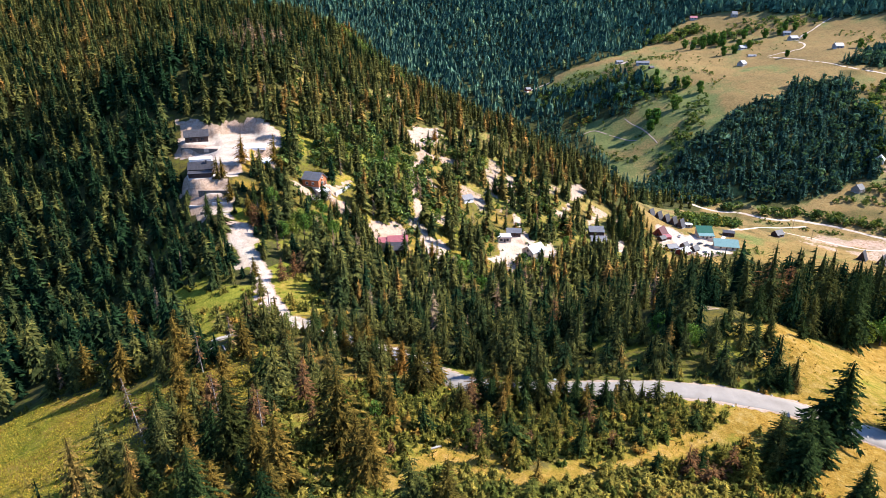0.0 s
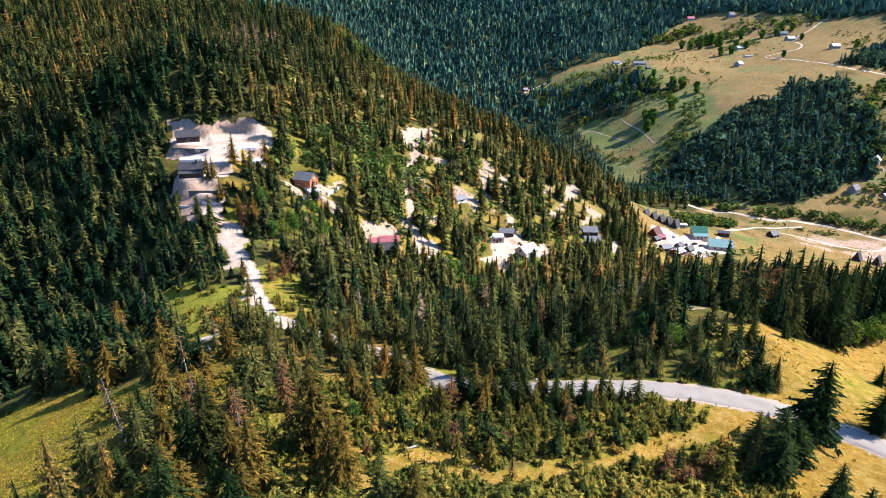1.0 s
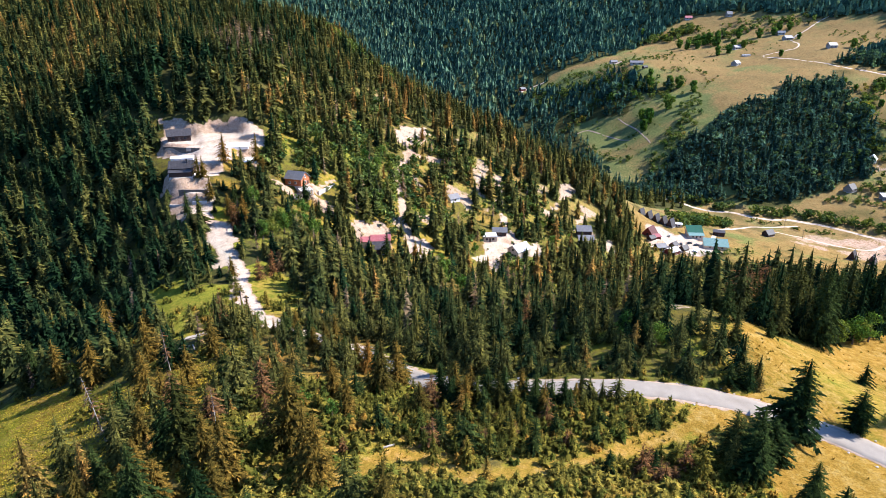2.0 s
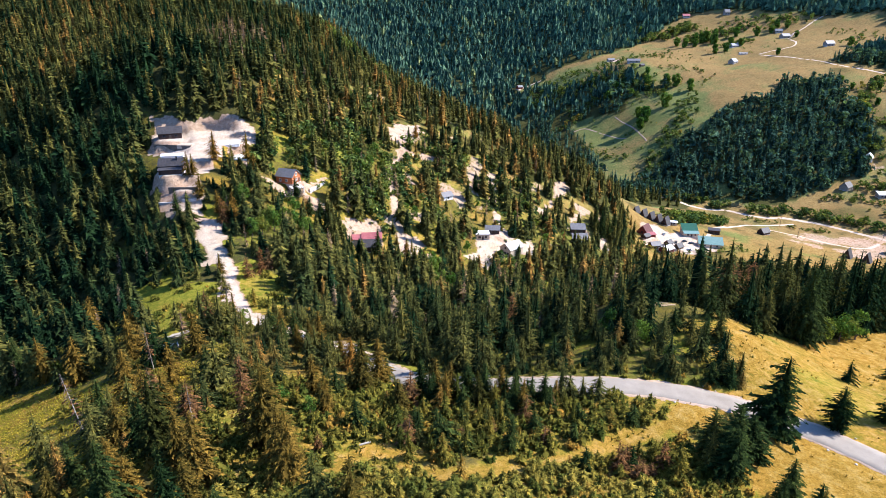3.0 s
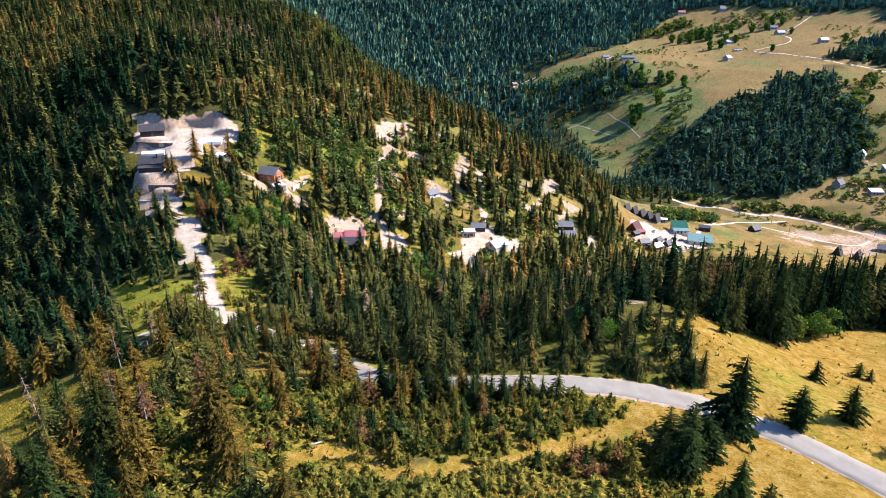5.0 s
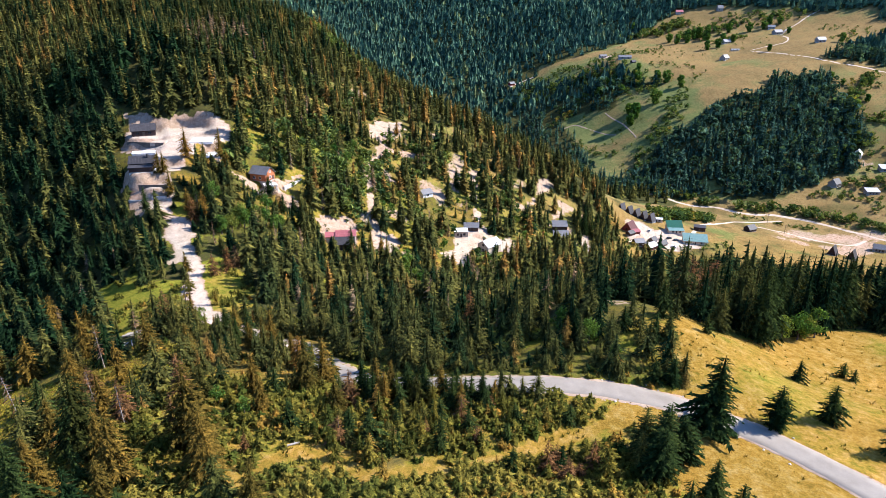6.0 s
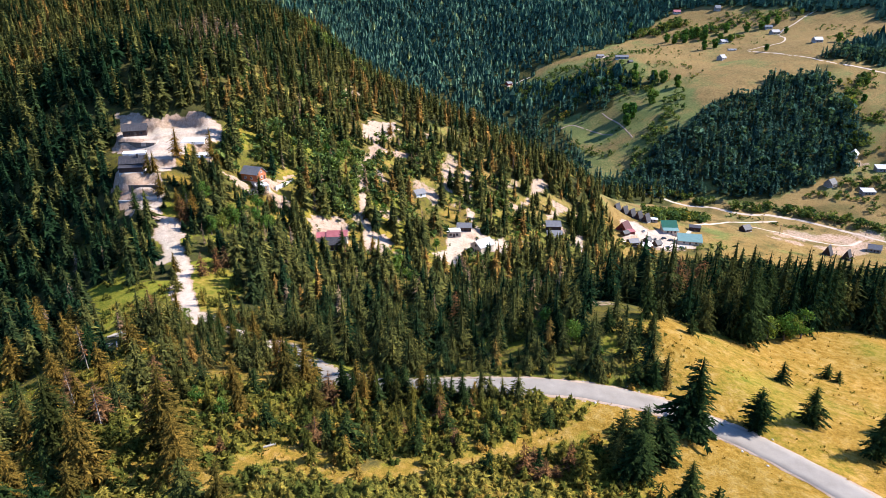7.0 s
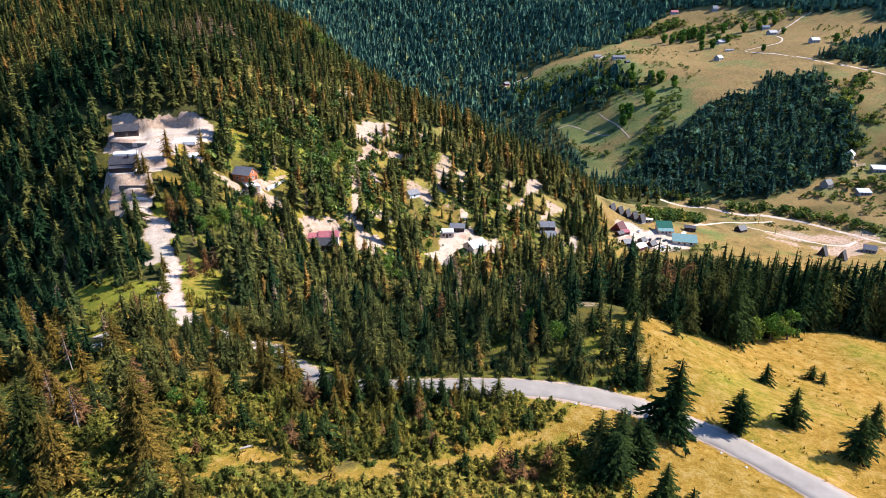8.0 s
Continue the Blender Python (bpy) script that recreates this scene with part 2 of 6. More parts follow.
def vnoise(x, y, size, seed):
    """Smooth noise in -1..1 with features of the given size."""
    x, y = np.asarray(x, float) / size, np.asarray(y, float) / size
    ix, iy = np.floor(x), np.floor(y)
    fx, fy = x - ix, y - iy
    fx, fy = fx * fx * (3 - 2 * fx), fy * fy * (3 - 2 * fy)

    def h(a, b):
        s = np.sin(a * 127.1 + b * 311.7 + seed * 74.7) * 43758.5453
        return s - np.floor(s)
    a, b, c, d = h(ix, iy), h(ix + 1, iy), h(ix, iy + 1), h(ix + 1, iy + 1)
    return 2 * ((a * (1 - fx) + b * fx) * (1 - fy) + (c * (1 - fx) + d * fx) * fy) - 1


def smooth(a, b, v):
    t = np.clip((np.asarray(v, float) - a) / (b - a), 0, 1)
    return t * t * (3 - 2 * t)


def landform(x, y):
    """Height of the bare land at the plan places x, y."""
    x, y = np.atleast_1d(np.asarray(x, float)), np.atleast_1d(np.asarray(y, float))
    z = _W[_n] + _W[_n + 1] * x / 100 + _W[_n + 2] * y / 100
    for (px, py, _), w in zip(_pts, _W[:_n]):
        z = z - w * _kernel((x - px) ** 2 + (y - py) ** 2)
    far = smooth(350, 800, y)
    z = z + vnoise(x, y, 28, 1) * (0.7 + 0.5 * far) + vnoise(x, y, 9, 2) * (0.28 + 0.2 * far) + vnoise(x, y, 3.2, 3) * 0.09
    return z

# ---- plan: roads, tracks, yards and meadows ----
ROAD = [(-13, 136), (-6, 126), (2, 117.8), (8, 112.4), (16, 108.5), (25, 106.6), (35, 105), (44, 104.3), (52, 103.4), (60, 102), (68, 99.5), (75, 95.5), (81, 91), (86, 85.5), (91, 78.5), (96, 69), (103, 55), (112, 30), (122, -20)]
TRACKS = {
    "upper_track": ([(-13, 136), (-28, 146), (-42, 154), (-50, 171), (-60, 191), (-67, 207), (-75, 216), (-80, 225), (-86, 232), (-90, 241), (-95, 254), (-100, 275), (-103, 292)], 2.3),
    "steep_track": ([(-13, 371), (-12, 363), (-14, 352), (-17, 337), (-16, 320), (-13, 306), (-12, 297), (-11, 287)], 1.6),
}
LANES = {
    "village_lane": ([(214, 446), (226, 468), (240, 492), (265, 512), (290, 536), (318, 545), (342, 552)], 2.6),
    "river_road": ([(225, 606), (272, 589), (293, 585), (313, 568), (340, 566), (364, 559), (382, 544), (397, 524), (416, 500), (450, 480), (540, 440)], 3.6),
    "gravel_loop": ([(298, 524), (316, 516), (330, 514), (350, 498), (372, 492), (392, 504)], 2.6),
    "plateau_lane": ([(640, 745), (571, 775), (541, 793), (506, 808), (485, 838), (466, 876), (456, 907), (473, 910), (502, 914), (524, 943), (538, 992), (571, 1016), (607, 1039), (640, 1050)], 2.2),
    "slope_path": ([(177, 786), (191, 786), (205, 766), (220, 741), (228, 726)], 1.5),
    "field_path": ([(228, 784), (236, 758), (241, 737), (243, 698)], 1.3),
    "corner_lane": ([(119, 915), (123, 930), (130, 974), (146, 986), (170, 994)], 2.4),
}
YARDS = [(67, 142, 3.6)]
# bare soil round the building plots
SOIL = [
    [(-107, 293), (-106, 301), (-98, 305), (-90, 305), (-83, 303), (-84, 294)],
    [(-97, 299), (-85, 303), (-76, 297), (-76, 286), (-90, 287)],
    [(-125, 292), (-122, 278), (-108, 275), (-107, 262), (-109, 245), (-96, 245), (-95, 262), (-100, 284)],
    [(-130, 302), (-116, 301), (-103, 299), (-93, 293), (-86, 290), (-80, 296), (-78, 289), (-79, 282), (-74, 271), (-76, 266), (-82, 275), (-87, 278), (-85, 264), (-87, 251), (-99, 255), (-109, 285), (-119, 286), (-123, 291)],
    [(-109, 258), (-98, 253), (-89, 250), (-85, 241), (-83, 230), (-94, 231), (-102, 237)],
    [(-71, 268), (-64, 270), (-57, 272), (-53, 278), (-46, 293), (-44, 293), (-48, 284), (-51, 274), (-46, 276), (-42, 275), (-41, 270), (-45, 266), (-49, 267), (-55, 264), (-59, 262), (-65, 264)],
    [(-35, 271), (-33, 275), (-23, 282), (-17, 282), (-16, 272), (-16, 262), (-28, 259), (-31, 261)],
    [(-22, 381), (-18, 392), (-2, 411), (-2, 389), (-8, 376), (-13, 371), (-20, 364)],
    [(-13, 287), (-9, 290), (-6, 284), (-1, 286), (4, 283), (3, 277), (-3, 263), (-7, 270), (-10, 276)],
    [(-11, 344), (-8, 346), (-4, 337), (-8, 330)],
    [(-11, 366), (1, 375), (8, 379), (8, 374), (-2, 367), (-10, 362)],
    [(19, 360), (22, 356), (26, 353), (23, 346), (19, 349)],
    [(30, 386), (36, 395), (35, 372), (30, 366)],
    [(40, 396), (45, 400), (48, 399), (44, 370), (46, 358), (40, 362), (39, 379)],
    [(41, 353), (45, 352), (47, 341), (41, 340)],
    [(29, 297), (28, 316), (36, 322), (43, 332), (48, 338), (53, 324), (62, 334), (63, 315), (56, 305), (45, 299), (38, 295), (35, 277), (30, 278), (22, 286)],
    [(92, 430), (103, 439), (103, 428), (95, 417), (88, 407), (83, 394), (75, 377), (75, 386), (82, 397), (87, 409)],
    [(102, 416), (112, 418), (118, 416), (107, 405), (97, 389), (97, 393), (105, 407)],
    [(120, 416), (125, 418), (121, 402), (120, 380), (117, 363), (112, 355), (113, 378)],
    [(-83, 230), (-75, 231), (-69, 215), (-63, 207), (-60, 200), (-59, 194), (-50, 170), (-38, 159), (-35, 149), (-42, 151), (-52, 167), (-62, 183), (-65, 196), (-70, 205), (-72, 203), (-76, 202), (-75, 211), (-78, 216), (-82, 218)],
]
VILLAGE_YARDS = [(190, 430, 16), (200, 446, 13), (176, 448, 13), (206, 431, 8), (167, 426, 9), (345, 512, 18), (375, 507, 18), (405, 515, 14), (425, 500, 10), (255, 508, 5), (385, 495, 16), (350, 472, 14), (368, 480, 13), (322, 482, 9), (306, 488, 6), (415, 482, 14), (440, 505, 12), (320, 505, 9), (140, 984, 5), (345, 478, 10), (470, 640, 6), (268, 962, 8)]
MEADOW = [(72, 106), (70, 118), (74, 124), (78, 135), (83, 144), (88, 134), (105, 141), (134, 159), (150, 160), (165, 158), (230, 150), (170, 60), (115, 20), (66, 30), (58, 88), (50, 92), (56, 99)]
LEFT_MEADOW = [(-121, 138), (-107, 143), (-90, 141), (-77, 124), (-70, 110), (-68, 98), (-80, 85), (-110, 90)]
GLADES = [[(-63, 204), (-58, 211), (-44, 201), (-36, 171), (-41, 156), (-50, 172), (-58, 190)], [(-66, 195), (-76, 190), (-92, 200), (-98, 198), (-82, 176), (-70, 152), (-60, 147), (-47, 146), (-46, 156), (-54, 174)], [(-50, 335), (-44, 343), (-30, 342), (-40, 326)], [(-84, 336), (-80, 345), (-74, 338)], [(-88, 362), (-70, 352), (-44, 366), (-40, 380), (-66, 374), (-84, 374)], [(-56, 318), (-46, 322), (-40, 318), (-50, 312)]]
BUSHLAND = [(-36, 80), (-20, 60), (60, 60), (58, 90), (57, 101), (30, 103), (10, 108), (0, 115), (-12, 125), (-28, 112)]
PLATEAU = [(127, 977), (193, 1012), (282, 1022), (383, 1120), (428, 1148), (502, 1142), (632, 1032), (760, 966), (760, 829), (560, 800), (514, 790), (485, 772), (455, 776), (430, 762), (404, 748), (375, 730), (345, 721), (325, 717), (330, 770), (306, 808), (268, 835), (242, 885)]
SLOPE_MEADOW = [(184, 814), (234, 786), (262, 815), (277, 822), (306, 797), (325, 794), (341, 763), (325, 717), (297, 697), (270, 678), (248, 659), (223, 629), (187, 627), (181, 684), (180, 751)]
VALLEY_MEADOW = [(150, 470), (165, 495), (230, 570), (280, 605), (329, 585), (374, 599), (403, 613), (439, 628), (468, 656), (489, 676), (488, 694), (477, 724), (478, 765), (492, 800), (800, 800), (800, 400), (300, 392), (215, 378), (160, 362), (140, 385)]
COPSES = [[(505, 818), (528, 832), (590, 872), (650, 885), (660, 770), (580, 792), (545, 806)], [(660, 960), (760, 930), (760, 1020), (690, 1010)], [(560, 700), (640, 690), (640, 730), (570, 740)]]
KNOLL_GLADE = [(285, 620), (296, 628), (312, 606), (292, 603)]


def inside(poly, x, y):
    x, y = np.atleast_1d(np.asarray(x, float)), np.atleast_1d(np.asarray(y, float))
    hit = np.zeros(x.shape, bool)
    for (ax, ay), (bx, by) in zip(poly, poly[1:] + poly[:1]):
        if ay != by:
            hit ^= ((ay > y) != (by > y)) & (x < (bx - ax) * (y - ay) / (by - ay) + ax)
    return hit


def off_line(line, x, y):
    """Distance of the plan places from a line."""
    x, y = np.atleast_1d(np.asarray(x, float)), np.atleast_1d(np.asarray(y, float))
    best = np.full(x.shape, 1e9)
    for (ax, ay), (bx, by) in zip(line, line[1:]):
        l2 = (bx - ax) ** 2 + (by - ay) ** 2
        t = np.clip(((x - ax) * (bx - ax) + (y - ay) * (by - ay)) / l2, 0, 1)
        best = np.minimum(best, np.hypot(x - ax - t * (bx - ax), y - ay - t * (by - ay)))
    return best


def curve(line, step):
    """A smooth line through the given places, with a place every step metres."""
    p = [Vector((*q, 0)) for q in line]
    p = [2 * p[0] - p[1], *p, 2 * p[-1] - p[-2]]
    out = []
    for a, b, c, d in zip(p, p[1:], p[2:], p[3:]):
        n = max(2, int((c - b).length / step))
        for i in range(n):
            t = i / n
            out.append(0.5 * (2 * b + (c - a) * t + (2 * a - 5 * b + 4 * c - d) * t * t + (3 * b - a - 3 * c + d) * t ** 3))
    out.append(p[-2])
    return [(v.x, v.y) for v in out]


ROAD_LINE = curve(ROAD, 2.0)
TRACK_LINES = {k: (curve(l, 5.0), w) for k, (l, w) in TRACKS.items()}
_road_z = landform(*np.array(ROAD_LINE).T)
for _ in range(40):
    _road_z[1:-1] = (_road_z[:-2] + _road_z[1:-1] * 2 + _road_z[2:]) / 4
PADS = []  # level places: x, y, height, radius


def ground(x, y):
    """Height of the finished ground: the land, with the road bench and the levelled building plots cut into it."""
    x, y = np.atleast_1d(np.asarray(x, float)), np.atleast_1d(np.asarray(y, float))
    z = landform(x, y)
    near = np.flatnonzero((x > -25) & (x < 130) & (y > -30) & (y < 150))
    if near.size:
        line = np.array(ROAD_LINE)
        d = np.full(near.size, 1e9)
        lev = np.zeros(near.size)
        for i, (px, py) in enumerate(line):
            q = np.hypot(x[near] - px, y[near] - py)
            lev = np.where(q < d, _road_z[i], lev)
            d = np.minimum(d, q)
        f = smooth(6.5, 3.2, d)
        z[near] = z[near] * (1 - f) + (lev - 0.06) * f
    for px, py, pz, r in PADS:
        f = smooth(r * 1.6, r, np.hypot(x - px, y - py))
        z = z * (1 - f) + pz * f
    return z


def height(x, y):
    return float(ground(x, y)[0])


def soil_mask(x, y):
    x, y = np.atleast_1d(np.asarray(x, float)), np.atleast_1d(np.asarray(y, float))
    m = np.zeros(x.shape)
    for line, w in TRACK_LINES.values():
        m = np.maximum(m, smooth(w * 1.5, w * 0.6, off_line(line, x, y)))
    for px, py, r in YARDS + VILLAGE_YARDS:
        m = np.maximum(m, (0.62 if px > 300 else 0.5 if py < 200 else 1.0) * smooth(r * 1.25, r * 0.7, np.hypot(np.asarray(x) - px, np.asarray(y) - py) + vnoise(x, y, 6, 5) * 2.5))
    wx, wy = x + 0.9 * vnoise(x, y, 3.5, 13), y + 0.9 * vnoise(x, y, 3.5, 14)
    for poly in SOIL:
        px, py = zip(*poly)
        near = np.flatnonzero((x > min(px) - 3) & (x < max(px) + 3) & (y > min(py) - 3) & (y < max(py) + 3))
        if near.size:
            m[near] = np.maximum(m[near], (1.0 if max(px) < -60 else 0.76) * inside(poly, wx[near], wy[near]))
    m = np.maximum(m, 0.46 * smooth(4.0, 2.8, off_line(ROAD_LINE, x, y) + 0.7 * vnoise(x, y, 2.5, 6)))
    slope = (np.asarray(x) > -60) & (np.asarray(x) < 110) & (np.asarray(y) > 262) & (np.asarray(y) < 440)
    scars = smooth(0.5, 0.85, vnoise(x, y, 16, 8) + 0.5 * vnoise(x, y, 7, 9))
    return np.maximum(m, np.where(slope, 0.6 * scars, 0))


def open_mask(x, y):
    """1 where no woods grow."""
    m = np.zeros(np.shape(x))
    for poly in (MEADOW, LEFT_MEADOW, BUSHLAND, *GLADES, PLATEAU, SLOPE_MEADOW, VALLEY_MEADOW, KNOLL_GLADE):
        wob = 10 if poly in (PLATEAU, SLOPE_MEADOW, VALLEY_MEADOW, KNOLL_GLADE) else 2.5
        m = np.maximum(m, inside(poly, x + wob * vnoise(x, y, 3 * wob, 11), y + wob * vnoise(x, y, 3 * wob, 12)).astype(float))
    for poly in COPSES:
        m = np.where(inside(poly, x, y), 0.0, m)
    return m

# ---- the land: one sheet to the horizon ----
def part(name, bm, mat, parent=None, label=""):
    """Links a bmesh as one mesh object, under a thing or a part."""
    me = bpy.data.meshes.new(name)
    bm.to_mesh(me)
    bm.free()
    for m in (mat if isinstance(mat, (list, tuple)) else [mat]):
        me.materials.append(m)
    ob = new(name, me)
    ob.parent = parent
    if label:
        tagged(ob, label)
    return ob


def raw_mesh(name, verts, tris, mats, attrs=(), mat_index=None, quads=False, smooth_shade=False):
    """A mesh from numpy arrays."""
    k = 4 if quads else 3
    me = bpy.data.meshes.new(name)
    me.vertices.add(len(verts))
    me.vertices.foreach_set("co", np.ascontiguousarray(verts, np.float32).ravel())
    me.loops.add(len(tris) * k)
    me.loops.foreach_set("vertex_index", np.ascontiguousarray(tris, np.int32).ravel())
    me.polygons.add(len(tris))
    me.polygons.foreach_set("loop_start", np.arange(0, len(tris) * k, k, dtype=np.int32))
    if mat_index is not None:
        me.polygons.foreach_set("material_index", np.ascontiguousarray(mat_index, np.int32))
    for m in mats:
        me.materials.append(m)
    for an, av in attrs:
        a = me.attributes.new(an, "FLOAT", "POINT")
        a.data.foreach_set("value", np.ascontiguousarray(av, np.float32))
    me.update()
    me.validate()
    me.polygons.foreach_set("use_smooth", np.full(len(tris), smooth_shade))
    return me


def build_ground():
    ys = np.concatenate([np.linspace(-1600, -60, 14), np.linspace(-20, 55, 14), np.arange(58, 150, 0.75), np.arange(150, 470, 1.5), np.geomspace(472, 1400, 130), np.linspace(1450, 4600, 16)])
    core = np.linspace(-1, 1, 230)
    outer = np.geomspace(1.06, 30, 14)
    us = np.concatenate([-outer[::-1], core, outer])
    Y = np.repeat(ys[:, None], len(us), 1)
    half = np.clip(0.76 * (ys + 45), 60, 900)[:, None]
    X = 15 + half * us[None, :]
    X = np.clip(X, -4500, 4500)
    x, y = X.ravel(), Y.ravel()
    z = ground(x, y)
    soil = soil_mask(x, y)
    opened = open_mask(x, y)
    lane = smooth(2.6, 1.2, off_line(GRASS_LANE, x, y) + vnoise(x, y, 4, 21))
    woods = np.clip((1 - opened) * 1.0, 0, 1)
    gaps = smooth(0.1, 0.5, vnoise(x, y, 14, 31) + 0.5 * vnoise(x, y, 5, 32)) * (y < 450)
    sunny = smooth(-130, -60, x - 0.0 * y) * smooth(150, 260, y)
    woods = woods * (1 - 0.5 * sunny * smooth(470, 420, y)) * (1 - gaps * (0.35 + 0.6 * sunny)) * (1 - 0.45 * smooth(160, 130, y) * smooth(-110, -60, x))
    bush = inside(BUSHLAND, x, y)
    woods = np.where(bush, 0.25 + 0.25 * vnoise(x, y, 8, 33), woods)
    dry = np.full(x.shape, 0.35) + 0.35 * vnoise(x, y, 18, 41) + 0.2 * vnoise(x, y, 6, 42)
    dry = np.where(inside(MEADOW, x, y), dry + 0.56, dry)
    dry = np.where(inside(PLATEAU, x, y), dry + 0.6 + 0.45 * vnoise(x, y, 60, 43) + 0.25 * vnoise(x, y, 25, 44) - 0.5 * smooth(430, 260, x), dry)
    dry = np.where(inside(VALLEY_MEADOW, x, y), dry + 0.5 - 0.2 * smooth(360, 440, x) + 0.35 * vnoise(x, y, 30, 45) + 0.2 * vnoise(x, y, 9, 54), dry)
    dry = np.where(inside(SLOPE_MEADOW, x, y), dry - 0.15 + 0.3 * vnoise(x, y, 35, 46), dry)
    dry = np.where(inside(LEFT_MEADOW, x, y), dry + 0.14 + 0.4 * vnoise(x, y, 7, 47), dry)
    dry = np.where(bush, dry + 0.3 * smooth(-15, 15, x), dry)
    dry = np.where((y < 175) & (x < -8) & (x > -70), dry + 0.32, dry)
    dry = np.maximum(dry, lane * 0.75)
    for g in GLADES:
        dry = np.where(inside(g, x, y), dry - 0.15, dry)
    dry = np.where((y > 230) & (y < 460) & (x < 130), dry + 0.15, dry)
    woods = np.where(inside(VALLEY_MEADOW, x, y), np.maximum(woods, 0.22 + 0.34 * vnoise(x, y, 14, 49) + 0.2 * vnoise(x, y, 5, 50)), woods)
    rough = inside(VALLEY_MEADOW, x, y) & (x > 380) & (y > 540)
    woods = np.where(rough, 0.32 + 0.3 * vnoise(x, y, 22, 48), woods)
    dry = np.where(rough, dry + 0.15, dry)
    woods = woods * (1 - lane)
    nx, ny = len(us), len(ys)
    i = (np.arange(ny - 1)[:, None] * nx + np.arange(nx - 1)[None, :]).ravel()
    quads = np.stack([i, i + 1, i + nx + 1, i + nx], 1)
    me = raw_mesh("ground", np.stack([x, y, z], 1), quads, [GROUND], [("soil", soil), ("woods", woods), ("dry", dry)], quads=True, smooth_shade=True)
    return tagged(new("ground", me), "mountain valley hillside of dry grass, woodland floor and pale bare soil", "ground", kind="structure")


GRASS_LANE = curve([(-8, 70), (-2, 80), (5, 79), (12, 74), (19, 77.5), (29, 81.5), (40, 86.5), (50, 91.5), (58, 96)], 2.0)


def build_road():
    line = np.array(ROAD_LINE)
    tang = np.gradient(line, axis=0)
    tang /= np.linalg.norm(tang, axis=1)[:, None]
    side = np.stack([-tang[:, 1], tang[:, 0]], 1)
    offs = np.array([-2.75, -2.6, -1.3, 0, 1.3, 2.6, 2.75])
    lift = np.array([-0.12, 0.06, 0.09, 0.11, 0.09, 0.06, -0.12])
    wob = vnoise(line[:, 0], line[:, 1], 3, 61) * 0.25
    v = []
    for i in range(len(line)):
        for o, l in zip(offs, lift):
            p = line[i] + side[i] * (o + (wob[i] if abs(o) > 2 else 0) * np.sign(o))
            v.append((p[0], p[1], _road_z[i] + l))
    k = len(offs)
    f = [(a * k + j, a * k + j + 1, (a + 1) * k + j + 1, (a + 1) * k + j) for a in range(len(line) - 1) for j in range(k - 1)]
    me = raw_mesh("road", np.array(v), np.array(f), [ASPHALT], quads=True, smooth_shade=True)
    for sign in (-1, 1):
        q = []
        for i in range(len(line)):
            far = 3.35 + 0.45 * vnoise(line[i, 0], line[i, 1], 4, 66 + sign) + 0.25 * vnoise(line[i, 0], line[i, 1], 1.7, 68 + sign)
            for o, l in ((2.5, 0.035), (2.9, 0.03), (float(far), -0.09)):
                p = line[i] + side[i] * sign * o
                q.append((p[0], p[1], _road_z[i] + l))
        g = [(a * 3 + j, a * 3 + j + 1, a * 3 + j + 4, a * 3 + j + 3) for a in range(len(line) - 1) for j in range(2)]
        shoulder = raw_mesh("road_shoulder", np.array(q), np.array(g), [EARTH], quads=True, smooth_shade=True)
        tagged(new("road_shoulder", shoulder), "pale pinkish gravel shoulder along the asphalt road", "road shoulder", kind="structure")
    return tagged(new("road", me), "sun-bleached grey asphalt mountain road with worn edges", "road", kind="structure")



def build_lane(name, line, half):
    pts = np.array(curve(line, 4.0))
    tang = np.gradient(pts, axis=0)
    tang /= np.linalg.norm(tang, axis=1)[:, None]
    side = np.stack([-tang[:, 1], tang[:, 0]], 1)
    v = []
    for o in (-1.0, -0.45, 0.0, 0.45, 1.0):
        q = pts + side * (half * o * (1 + 0.25 * vnoise(pts[:, 0], pts[:, 1], 9, 63 + o)))[:, None]
        v.append(np.column_stack([q, ground(q[:, 0], q[:, 1]) + (0.14 if abs(o) < 0.9 else -0.5)]))
    v = np.stack(v, 1).reshape(-1, 3)
    f = [(a * 5 + j, a * 5 + j + 1, a * 5 + j + 6, a * 5 + j + 5) for a in range(len(pts) - 1) for j in range(4)]
    me = raw_mesh(name, v, np.array(f), [EARTH if "path" in name else GRAVEL], quads=True, smooth_shade=True)
    return tagged(new(name, me), "trodden earth path across the grass slope" if "path" in name else "pale gravel lane winding across the grass", "lane", kind="structure")

